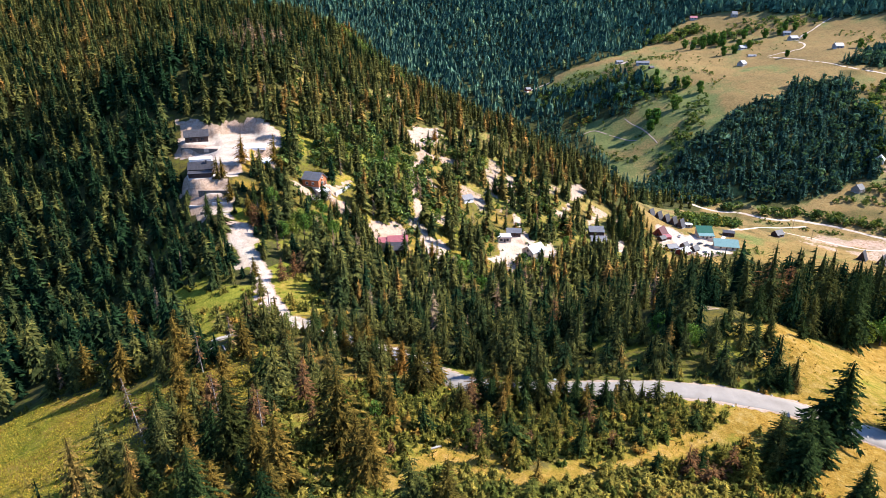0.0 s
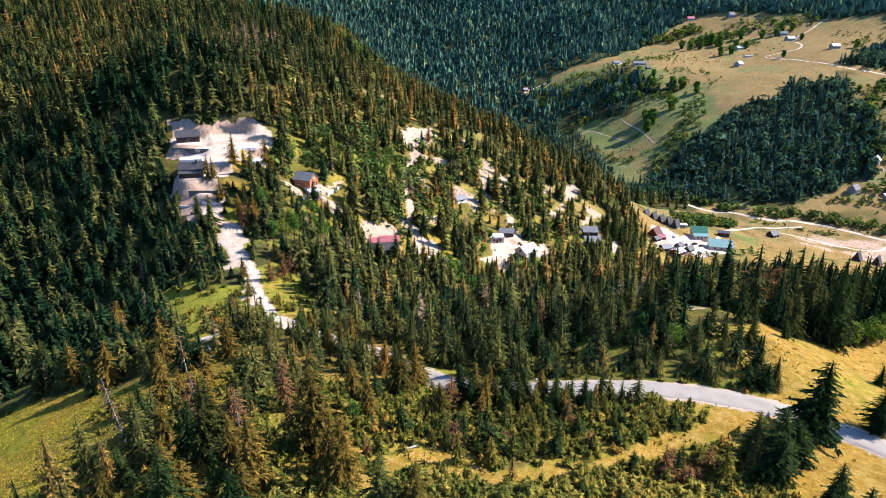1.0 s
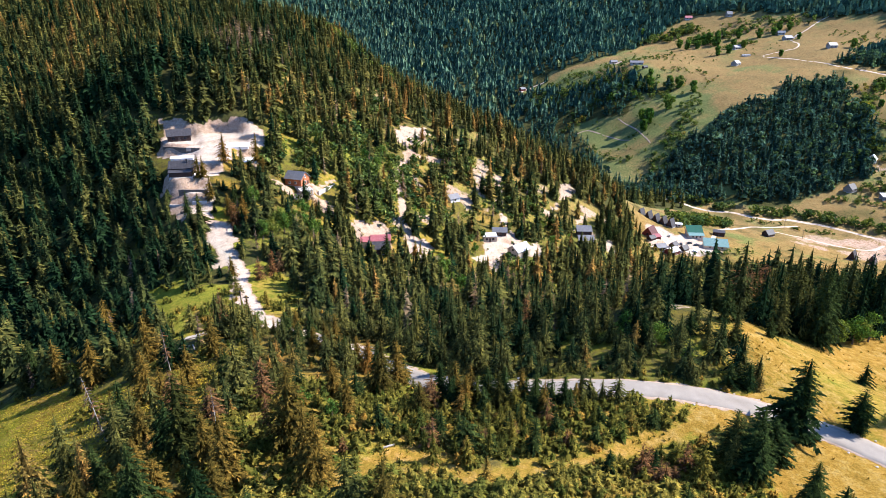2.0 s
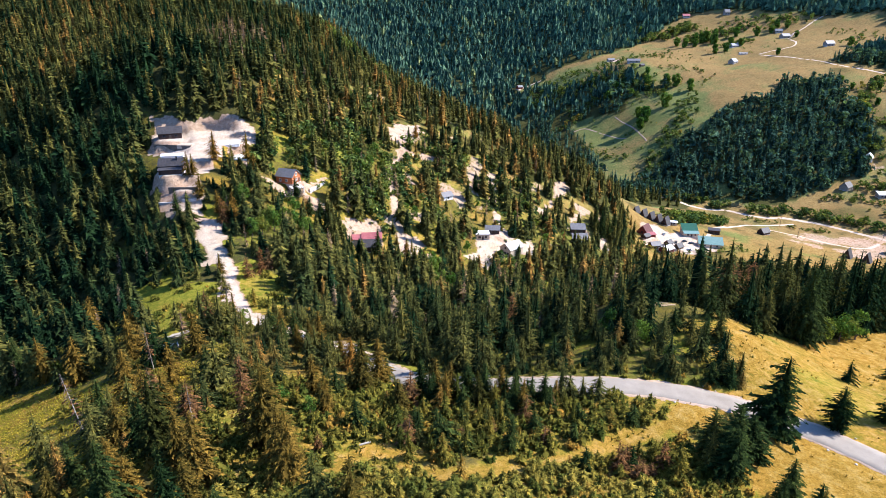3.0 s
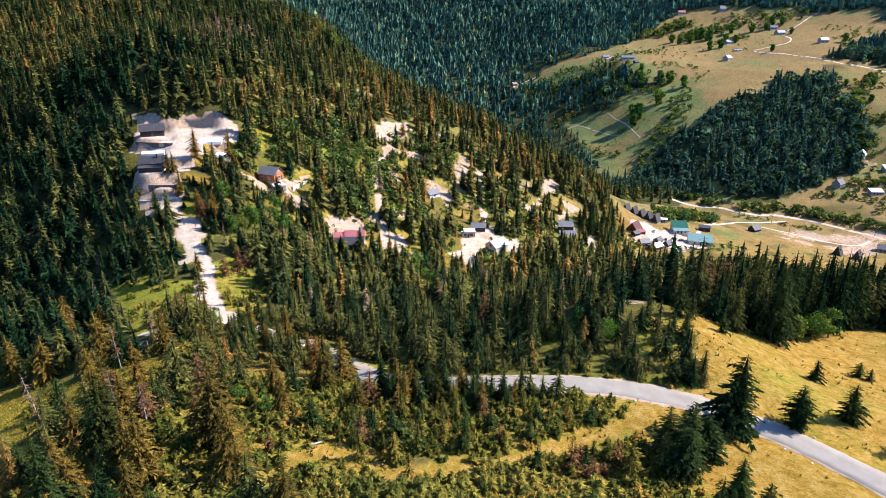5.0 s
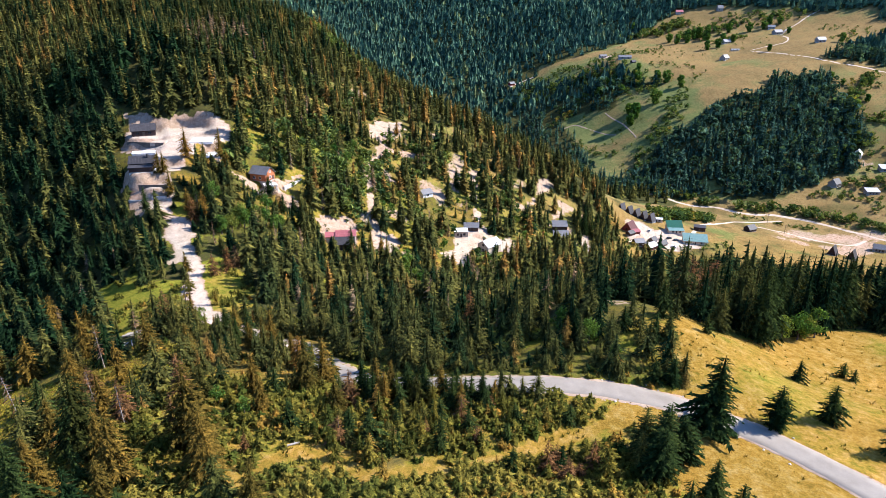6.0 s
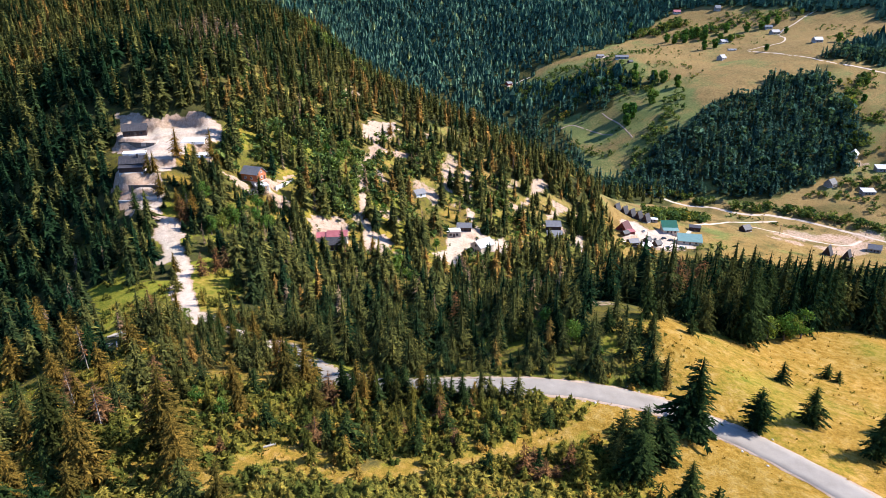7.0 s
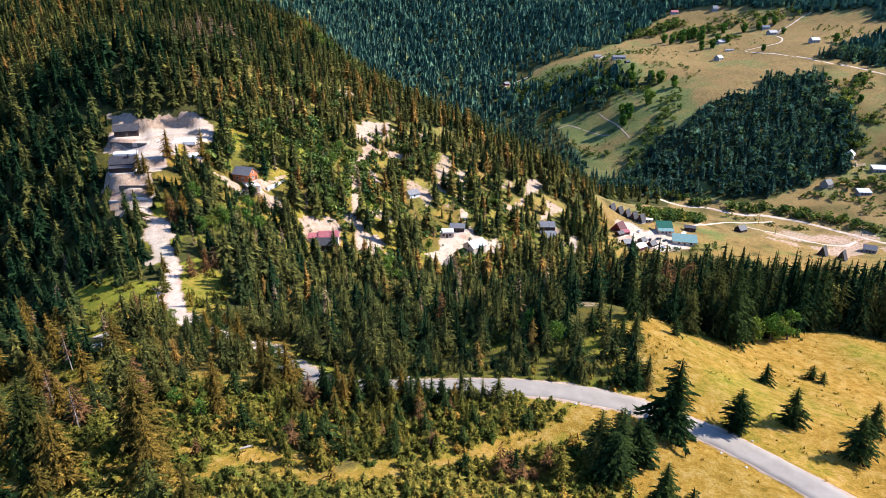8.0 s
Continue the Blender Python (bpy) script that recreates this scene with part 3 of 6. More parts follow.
# ---- trees ----
def spruce_crown(seed, tiers, around, fine, slim=0.17, start=0.06, gaps=0.0, twigs=7, blade=0.34, heart=0.26):
    """Boughs of a spruce one metre tall: drooping sprays in whorls that shorten to the tip, round a slim dense core."""
    r = np.random.RandomState(seed)
    v, f = [], []
    up = np.array([0, 0, 1.0])
    lob, lop = r.rand() * 7, 0.18 + 0.15 * r.rand()

    def bough(root, out, side, length, droop, width):
        if fine:
            # a drooping spine hung with many small sprays that point out, down and to both sides
            def at(s):
                return root + out * length * s + up * length * (0.14 * s - droop * s * s)
            for q in range(twigs):
                s0 = 0.18 + 0.82 * (q + r.rand()) / twigs
                p = at(s0)
                way = side * (1.7 * r.rand() - 0.85) + out * (0.25 + 0.6 * r.rand()) - up * (0.1 + 0.55 * r.rand())
                L = width * (1.25 - 0.55 * s0) * (0.7 + 0.6 * r.rand())
                flat = np.cross(way, up * (0.5 + r.rand()) + side * r.randn() * 0.6)
                flat *= 0.3 * L / (np.linalg.norm(flat) + 1e-9)
                k = len(v)
                v.extend([p + flat, p - flat, p + way * L])
                f.append((k, k + 1, k + 2))
            k = len(v)
            a = at(0.7)
            v.extend([a + side * width * 0.2, a - side * width * 0.2, at(1.08)])
            f.append((k, k + 1, k + 2))
        else:
            # one ragged spike, broad at the stem and tilted
            k = len(v)
            p, roll = root + out * length * 0.14, width * (r.rand() - 0.5) * 0.9
            v.extend([p + side * width + up * roll, p - side * width - up * roll, root + out * length - up * length * droop])
            f.append((k, k + 1, k + 2))
    for k in range(tiers):
        h = start + (0.96 - start) * (k / tiers) ** 0.95
        reach = slim * (1.02 * (1 - h) ** 0.66 + 0.02) * (0.72 + 0.28 * min(1.0, (h - start) / 0.16)) * (0.78 + 0.44 * r.rand())
        count = max(3, int(round(around * (0.5 + 0.5 * (1 - h)))))
        turn = r.rand() * 7
        for j in range(count):
            if r.rand() < gaps:
                continue
            a = turn + 2 * math.pi * (j + 0.7 * r.rand()) / count
            out = np.array([math.cos(a), math.sin(a), 0])
            side = np.array([-math.sin(a), math.cos(a), 0])
            length = reach * (0.5 + 0.85 * r.rand()) * (1 + lop * math.sin(a + lob))
            bough(np.array([0, 0, h + 0.025 * r.randn() * (1 - h)]), out, side, length, (0.3 if fine else 0.14) + 0.48 * (1 - h) * r.rand() + 0.08, length * ((0.65 if fine else 1.0) * blade + 0.16 * r.rand()))
    n, sides = len(v), 5
    core = slim * heart * (1 if gaps < 0.2 else 0.3)
    for i in range(sides):
        a = 2 * math.pi * i / sides
        v.append(np.array([core * math.cos(a), core * math.sin(a), start + 0.03]))
    v.append(np.array([0, 0, 0.975]))
    f.extend([(n + i, n + (i + 1) % sides, n + sides) for i in range(sides)])
    return np.array(v), np.array(f)


def far_spruce(seed, slim, blunt=0.0):
    """A conifer for the far slopes: ragged skirts one over the other; blunt ones are rounder."""
    r = np.random.RandomState(seed)
    v, f = [], []
    for h0, h1, rad in ((0.0, 0.55, 1.0), (0.22, 0.8, 0.8 + 0.2 * blunt), (0.5, 1.0, 0.5 + 0.4 * blunt)):
        n, k = len(v), 8
        for i in range(k):
            a = 2 * math.pi * (i + 0.5 * r.rand()) / k
            q = slim * rad * (1.25 if i % 2 else 0.55) * (0.7 + 0.6 * r.rand())
            v.append((q * math.cos(a), q * math.sin(a), h0 + 0.12 * r.rand()))
        v.append((0.03 * r.randn(), 0.03 * r.randn(), h1))
        f.extend([(n + i, n + (i + 1) % k, n + k) for i in range(k)])
    return np.array(v), np.array(f), np.zeros(len(f), int)


def trunk_shape(sides, radius, top, bend=0.0, seed=0):
    r = np.random.RandomState(seed)
    v, f = [], []
    rings = (-0.03, 0.05, 0.35, 0.7, top) if sides > 4 else (-0.03, top)
    for i, h in enumerate(rings):
        rad = radius * (1 - 0.93 * max(h, 0) / top) * (1.35 if i == 0 else 1)
        ox, oy = bend * h * h, 0.004 * r.randn()
        for j in range(sides):
            a = 2 * math.pi * j / sides
            v.append((ox + rad * math.cos(a), oy + rad * math.sin(a), h))
    for i in range(len(rings) - 1):
        for j in range(sides):
            a, b = i * sides + j, i * sides + (j + 1) % sides
            f.extend([(a, b, b + sides), (a, b + sides, a + sides)])
    return np.array(v), np.array(f)


def twig_shape(seed, count, reach, start=0.15):
    """Bare side twigs of a dead spruce."""
    r = np.random.RandomState(seed)
    v, f = [], []
    for k in range(count):
        h = start + (0.97 - start) * r.rand()
        a = r.rand() * 7
        L = reach * (1 - h) ** 0.6 * (0.5 + 0.6 * r.rand())
        o, s = np.array([math.cos(a), math.sin(a), 0]), np.array([-math.sin(a), math.cos(a), 0])
        root, t = np.array([0, 0, h]), 0.0035
        mid, tip = root + o * L * 0.6 - np.array([0, 0, L * 0.15]), root + o * L - np.array([0, 0, L * (0.3 + 0.3 * r.rand())])
        n = len(v)
        v.extend([root + s * t, root - s * t, root + np.array([0, 0, t * 2]), mid + s * t * 0.7, mid - s * t * 0.7, mid + np.array([0, 0, t * 1.4]), tip])
        for p, q in ((0, 1), (1, 2), (2, 0)):
            f.extend([(n + p, n + q, n + 3 + q), (n + p, n + 3 + q, n + 3 + p), (n + 3 + p, n + 3 + q, n + 6)])
    return np.array(v), np.array(f)


def leaf_crown(seed, clumps, leaves, size, low=0.28, spread=0.36, upright=0.0):
    """A crown of leaf clumps: small folded leaves scattered over several uneven lobes, one metre tall in all."""
    r = np.random.RandomState(seed)
    v, f = [], []
    for c in range(clumps):
        h = low + (0.92 - low) * r.rand()
        a = r.rand() * 7
        rad = spread * math.sin(math.pi * min(1, (h - low * 0.4) / (1 - low * 0.4))) * r.rand() ** 0.6
        mid = np.array([rad * math.cos(a), rad * math.sin(a), h])
        R = spread * (0.28 + 0.25 * r.rand())
        for k in range(leaves):
            d = r.randn(3)
            d /= np.linalg.norm(d)
            p = mid + d * R * (0.6 + 0.5 * r.rand())
            t = np.cross(d, r.randn(3))
            t /= np.linalg.norm(t) + 1e-9
            t = t * (1 - upright) + np.array([0, 0, upright])
            u = np.cross(d, t)
            s = size * (0.6 + 0.8 * r.rand())
            n = len(v)
            v.extend([p - t * s, p + u * s * 0.6 + d * s * 0.2, p + t * s, p - u * s * 0.6 + d * s * 0.2])
            f.extend([(n, n + 1, n + 2), (n, n + 2, n + 3)])
    v = np.array(v)
    v[:, 2] = np.clip(v[:, 2], 0.01, 1.0)
    return v, np.array(f)


def juniper_shape(seed, spikes, tiers, around, blade=0.34):
    """A juniper or scrub bush one metre wide: a huddle of ragged upright tufts of uneven height."""
    r = np.random.RandomState(seed)
    V, T, base = [], [], 0
    for s in range(spikes):
        a, rad = r.rand() * 7, 0.40 * math.sqrt(r.rand())
        v, t = spruce_crown(seed * 31 + s, tiers, around, False, 0.36 + 0.14 * r.rand(), 0.0, 0.0, 7, blade)
        h = (1.0 - 0.9 * rad) * (0.5 + 0.55 * r.rand())
        lean = 0.3 * rad
        v = v * np.array([0.9, 0.9, 1.0]) * h
        v[:, 0] += rad * math.cos(a) + v[:, 2] * lean * math.cos(a)
        v[:, 1] += rad * math.sin(a) + v[:, 2] * lean * math.sin(a)
        V.append(v)
        T.append(t + base)
        base += len(v)
    return np.concatenate(V), np.concatenate(T)


def stand(name, shapes, spots, mats, label, category):
    """Many plants in one mesh. shapes: (verts, tris, material numbers); spots: x, y, z, height, breadth, turn, tint."""
    spots = np.asarray(spots, float)
    V, T, M, A = [], [], [], []
    base = 0
    pick = (np.arange(len(spots)) * 7919) % len(shapes)
    for k, (v, t, mi) in enumerate(shapes):
        s = spots[pick == k]
        if not len(s):
            continue
        c, q = np.cos(s[:, 5])[:, None], np.sin(s[:, 5])[:, None]
        x, y = v[None, :, 0] * s[:, 4:5], v[None, :, 1] * s[:, 4:5]
        P = np.stack([x * c - y * q + s[:, 0:1], x * q + y * c + s[:, 1:2], v[None, :, 2] * s[:, 3:4] + s[:, 2:3]], 2)
        V.append(P.reshape(-1, 3))
        T.append((t[None] + (base + np.arange(len(s)) * len(v))[:, None, None]).reshape(-1, 3))
        M.append(np.tile(mi, len(s)))
        A.append(np.repeat(s[:, 6], len(v)))
        base += len(s) * len(v)
    me = raw_mesh(name, np.concatenate(V), np.concatenate(T), mats, [("tint", np.concatenate(A))], np.concatenate(M))
    return tagged(new(name, me), label, category, kind="stuff")


def with_trunk(crown, sides=3, radius=0.012, top=0.8):
    v, t = crown
    tv, tt = trunk_shape(sides, radius, top)
    return np.concatenate([v, tv]), np.concatenate([t, tt + len(v)]), np.concatenate([np.zeros(len(t)), np.ones(len(tt))]).astype(int)


def scatter_plan(rng, x0, x1, y0, y1, step):
    xs, ys = np.meshgrid(np.arange(x0, x1, step), np.arange(y0, y1, step))
    x, y = xs.ravel() + (rng.rand(xs.size) - 0.5) * step * 1.7, ys.ravel() + (rng.rand(xs.size) - 0.5) * step * 1.7
    return x, y


def wedge(x, y, margin):
    """The part of the plan that lies before the valley's viewpoint."""
    return np.abs(x - 15) < 0.74 * (y + 30) + 15 + margin


# ---- buildings ----
def box(bm, x0, x1, y0, y1, z0, z1, m=None):
    v = [bm.verts.new((x, y, z)) for z in (z0, z1) for x, y in ((x0, y0), (x1, y0), (x1, y1), (x0, y1))]
    if m is not None:
        for p in v:
            p.co = m @ p.co
    for q in ((3, 2, 1, 0), (4, 5, 6, 7), (0, 1, 5, 4), (1, 2, 6, 5), (2, 3, 7, 6), (3, 0, 4, 7)):
        bm.faces.new([v[i] for i in q])


def prism(bm, profile, x0, x1):
    """Extrudes a (y, z) outline along x."""
    a, b = [bm.verts.new((x0, y, z)) for y, z in profile], [bm.verts.new((x1, y, z)) for y, z in profile]
    n = len(profile)
    bm.faces.new(a)
    bm.faces.new(b[::-1])
    for i in range(n):
        bm.faces.new((a[i], b[i], b[(i + 1) % n], a[(i + 1) % n]))
    bmesh.ops.recalc_face_normals(bm, faces=bm.faces)


def add_window(parent, face, u, z, w, h, W, D, frame_mat):
    """A framed window with glass, set into a wall. face: f front, b back, l left, r right; u along the wall."""
    m = {"f": pose(u, -D / 2, z), "b": pose(-u, D / 2, z, 0, 0, 180), "l": pose(-W / 2, -u, z, 0, 0, -90), "r": pose(W / 2, u, z, 0, 0, 90)}[face]
    bm = bmesh.new()
    t = 0.09
    for x0, x1, z0, z1 in ((-w / 2 - t, -w / 2, -t, h + t), (w / 2, w / 2 + t, -t, h + t), (-w / 2, w / 2, -t, 0), (-w / 2, w / 2, h, h + t), (-t / 3, t / 3, 0, h)):
        box(bm, x0, x1, -0.07, 0.05, z0, z1, m)
    win = part("window", bm, frame_mat, parent)
    bm = bmesh.new()
    box(bm, -w / 2, w / 2, -0.025, 0.02, 0, h, m)
    part("pane", bm, GLASS, win)


def add_door(parent, face, u, w, h, W, D, mat):
    m = {"f": pose(u, -D / 2, 0), "r": pose(W / 2, u, 0, 0, 0, 90), "l": pose(-W / 2, -u, 0, 0, 0, -90)}[face]
    bm = bmesh.new()
    box(bm, -w / 2, w / 2, -0.06, 0.03, 0, h, m)
    d = part("door", bm, mat, parent)
    bm = bmesh.new()
    box(bm, w / 2 - 0.16, w / 2 - 0.08, -0.12, -0.06, 0.95, 1.1, m)
    part("door_handle", bm, CONCRETE, d)


def house(name, label, x, y, z, turn, w, d, h, rise, wall, roof, style="gable", over=0.5, windows=(), door=None, chimney=None, ribs=0, foot=2.5, category="house", group="", pad=None):
    """A small building: ridge along its own x, front towards its own -y."""
    root = new(name)
    tagged(root, label, category, group)
    root.matrix_world = pose(x, y, z, 0, 0, turn)
    if style == "gable":
        prof = [(-d / 2, 0), (d / 2, 0), (d / 2, h), (0, h + rise), (-d / 2, h)]
        slopes = [(-d / 2, h, 0, h + rise), (d / 2, h, 0, h + rise)]
    else:
        prof = [(-d / 2, 0), (d / 2, 0), (d / 2, h + rise), (-d / 2, h)]
        slopes = [(-d / 2, h, d / 2 + over * 0.6, h + rise * (1 + 0.6 * over / d))]
    bm = bmesh.new()
    prism(bm, prof, -w / 2, w / 2)
    part("wall", bm, wall, root)
    bm = bmesh.new()
    box(bm, -w / 2 - 0.08, w / 2 + 0.08, -d / 2 - 0.08, d / 2 + 0.08, -foot, 0.12)
    part("foundation", bm, CONCRETE, root)
    for y0, z0, y1, z1 in slopes:
        run, up = y1 - y0, z1 - z0
        L = math.hypot(run, up)
        dy, dz = run / L, up / L
        ey, ez = y0 - dy * over, z0 - dz * over
        ny, nz = (-dz, dy) if dy > 0 else (dz, -dy)
        t = 0.16
        bm = bmesh.new()
        x0, x1 = -w / 2 - over, w / 2 + over
        tops = [(x0, t)]
        for k in range(ribs):
            cx = x0 + (x1 - x0) * (k + 0.5) / ribs
            tops += [(cx - 0.06, t), (cx - 0.05, t + 0.08), (cx + 0.05, t + 0.08), (cx + 0.06, t)]
        tops.append((x1, t))
        low = [bm.verts.new((x, ey + ny * q, ez + nz * q)) for x, q in tops]
        high = [bm.verts.new((x, y1 + ny * q, z1 + nz * q)) for x, q in tops]
        lb = [bm.verts.new((x, ey + ny * 0.02, ez + nz * 0.02)) for x in (x0, x1)]
        hb = [bm.verts.new((x, y1 + ny * 0.02, z1 + nz * 0.02)) for x in (x0, x1)]
        for a in range(len(tops) - 1):
            bm.faces.new((low[a], low[a + 1], high[a + 1], high[a]))
        bm.faces.new((lb[1], lb[0], hb[0], hb[1]))
        bm.faces.new([lb[0], lb[1], *low[::-1]])
        bm.faces.new([hb[1], hb[0], *high])
        bm.faces.new((lb[0], low[0], high[0], hb[0]))
        bm.faces.new((low[-1], lb[1], hb[1], high[-1]))
        bmesh.ops.recalc_face_normals(bm, faces=bm.faces)
        part("roof", bm, roof, root)
    for face, u, zz, ww, hh in windows:
        add_window(root, face, u, zz, ww, hh, w, d, PLASTER if wall is ORANGE_WOOD else BARK if wall is DARK_WOOD else DARK_WOOD)
    if door:
        add_door(root, door[0], door[1], 1.0, 2.05, w, d, BARK if wall is DARK_WOOD else DARK_WOOD)
    if chimney:
        bm = bmesh.new()
        cx, cy = chimney
        top = h + rise + 0.7
        box(bm, cx - 0.3, cx + 0.3, cy - 0.3, cy + 0.3, h, top)
        box(bm, cx - 0.4, cx + 0.4, cy - 0.4, cy + 0.4, top, top + 0.12)
        part("chimney", bm, DARK_ROOF, root)
    PADS.append((x, y, z, pad or 0.5 * math.hypot(w, d) + 0.5))
    return root


def wall_run(label, line, base, tall, thick, mat, name="retaining_wall"):
    """A free-standing wall along a line on plan."""
    for (ax, ay), (bx, by) in zip(line, line[1:]):
        L = math.hypot(bx - ax, by - ay)
        bm = bmesh.new()
        box(bm, 0, L, -thick / 2, thick / 2, -1.5, tall)
        box(bm, -0.03, L + 0.03, -thick / 2 - 0.05, thick / 2 + 0.05, tall, tall + 0.1)
        ob = part(name, bm, mat)
        ob.matrix_world = pose(ax, ay, base, 0, 0, math.degrees(math.atan2(by - ay, bx - ax)))
        tagged(ob, label, "wall", "retaining walls of the building plots")


def slab(name, label, x, y, z, turn, w, d, thick, mat, category):
    bm = bmesh.new()
    box(bm, -w / 2, w / 2, -d / 2, d / 2, -thick, 0)
    ob = part(name, bm, mat)
    ob.matrix_world = pose(x, y, z, 0, 0, turn)
    return tagged(ob, label, category)


def car(label, x, y, turn, paint):
    root = new("car")
    tagged(root, label, "car", "cars parked in the village yard")
    root.matrix_world = pose(x, y, height(x, y), 0, 0, turn)
    bm = bmesh.new()
    prism(bm, [(-0.86, 0.35), (0.86, 0.35), (0.9, 0.75), (0.84, 0.92), (-0.84, 0.92), (-0.9, 0.75)], -2.1, 2.1)
    part("body", bm, paint, root)
    bm = bmesh.new()
    v = [bm.verts.new(p) for p in ((-1.5, -0.8, 0.92), (1.1, -0.8, 0.92), (1.1, 0.8, 0.92), (-1.5, 0.8, 0.92), (-1.1, -0.64, 1.42), (0.4, -0.64, 1.42), (0.4, 0.64, 1.42), (-1.1, 0.64, 1.42))]
    for q in ((0, 1, 5, 4), (1, 2, 6, 5), (2, 3, 7, 6), (3, 0, 4, 7)):
        bm.faces.new([v[i] for i in q])
    part("glasshouse", bm, GLASS, root)
    bm = bmesh.new()
    box(bm, -1.12, 0.42, -0.66, 0.66, 1.42, 1.47)
    part("roof", bm, paint, root)
    for wx in (-1.3, 1.3):
        for wy in (-0.8, 0.8):
            bm = bmesh.new()
            bmesh.ops.create_cone(bm, cap_ends=True, segments=14, radius1=0.33, radius2=0.33, depth=0.22, matrix=pose(wx, wy, 0.33, 90))
            part("wheel", bm, RUBBER, root)


FARM_WALL = surface("weathered_whitewash", (0.19, 0.17, 0.145), (0.32, 0.29, 0.25), 0.7, 0.9)
PALE_TIN = surface("pale_tin_roof", (0.36, 0.35, 0.34), (0.50, 0.49, 0.48), 0.8, 0.5)
TIN_ROOF = surface("weathered_tin_roof", (0.17, 0.165, 0.16), (0.28, 0.275, 0.27), 0.8, 0.5)
MAROON_ROOF = surface("maroon_sheet_roof", (0.055, 0.016, 0.016), (0.09, 0.028, 0.026), 0.8, 0.7)
RUBBER = surface("tyre_rubber", (0.02, 0.02, 0.02), (0.035, 0.035, 0.035), 3, 0.8)
DARK_PAINT = surface("dark_car_paint", (0.03, 0.032, 0.036), (0.05, 0.052, 0.058), 0.5, 0.3, 0.0, 0.001)
PALE_PAINT = surface("pale_car_paint", (0.55, 0.55, 0.55), (0.66, 0.66, 0.66), 0.5, 0.3, 0.0, 0.001)
RED_WOOD = surface("dark_red_wood", (0.12, 0.025, 0.02), (0.20, 0.045, 0.035), 1.5, 0.75, 0, 0.02, 8)

# plots on the upper clearing
house("chalet", "dark brown wooden chalet with a dark grey sheet roof", -115.0, 288, 13.4, 22, 10.0, 6.6, 2.8, 2.4, DARK_WOOD, DARK_ROOF, windows=[("f", -2.5, 1.0, 1.2, 1.1), ("f", 2.5, 1.0, 1.2, 1.1)], door=("f", 0), ribs=9)
house("chalet", "dark brown wooden chalet with a black chimney on the grey roof", -100.5, 252.5, 6.6, 12, 9.2, 6.4, 2.9, 2.4, DARK_WOOD, DARK_ROOF, windows=[("f", -2.6, 1.0, 1.2, 1.1), ("f", 2.6, 1.0, 1.2, 1.1)], door=("f", 0.2), chimney=(2.2, -1.0), ribs=9)
house("porch", "low porch with a dark sheet roof before the chalet", -99.7, 248.0, 6.2, 12, 8.8, 2.0, 2.0, 0.6, DARK_WOOD, DARK_ROOF, "mono", 0.3, category="porch", pad=3)
house("shed", "long white-roofed shed on the building plot", -104.5, 263, 8.5, 14, 9.0, 2.8, 2.2, 0.5, PLASTER, WHITE_ROOF, "mono", 0.2, category="shed")
wall_run("grey-brown blockwork retaining wall below the chalet", [(-120, 281), (-108.7, 278.6), (-102.4, 278)], 9.6, 2.2, 0.4, BLOCKS)
wall_run("grey-brown blockwork retaining wall below the chalet", [(-105.6, 249.0), (-96.3, 246.2)], 1.2, 3.0, 0.5, BLOCKS)
wall_run("grey-brown blockwork retaining wall above the track", [(-99.1, 242.4), (-87.4, 242.6)], -1.0, 3.2, 0.5, BLOCKS)
wall_run("pale concrete retaining wall with a bare top", [(-102.5, 238.4), (-94, 237.6)], -4.4, 1.5, 0.5, CONCRETE)
wall_run("pale concrete retaining wall with a bare top", [(-92.4, 237.8), (-86.7, 238.3)], -3.0, 1.6, 0.5, CONCRETE)
wall_run("grey-brown blockwork retaining wall above the track", [(-96.1, 234.1), (-87.4, 234.8)], -5.6, 1.3, 0.5, BLOCKS)
slab("concrete_slab", "fresh pale concrete foundation slab in the clearing", -87, 284.5, 12.1, 12, 10, 11, 1.2, PLASTER, "slab")
slab("concrete_slab", "fresh pale concrete foundation slab in the clearing", -79.4, 274, 7.5, 16, 8, 11, 1.6, PLASTER, "slab")
slab("platform", "levelled gravel platform behind a low wall", -105.5, 281.5, 11.9, 4, 6.4, 6.5, 1.6, GRAVEL, "platform")

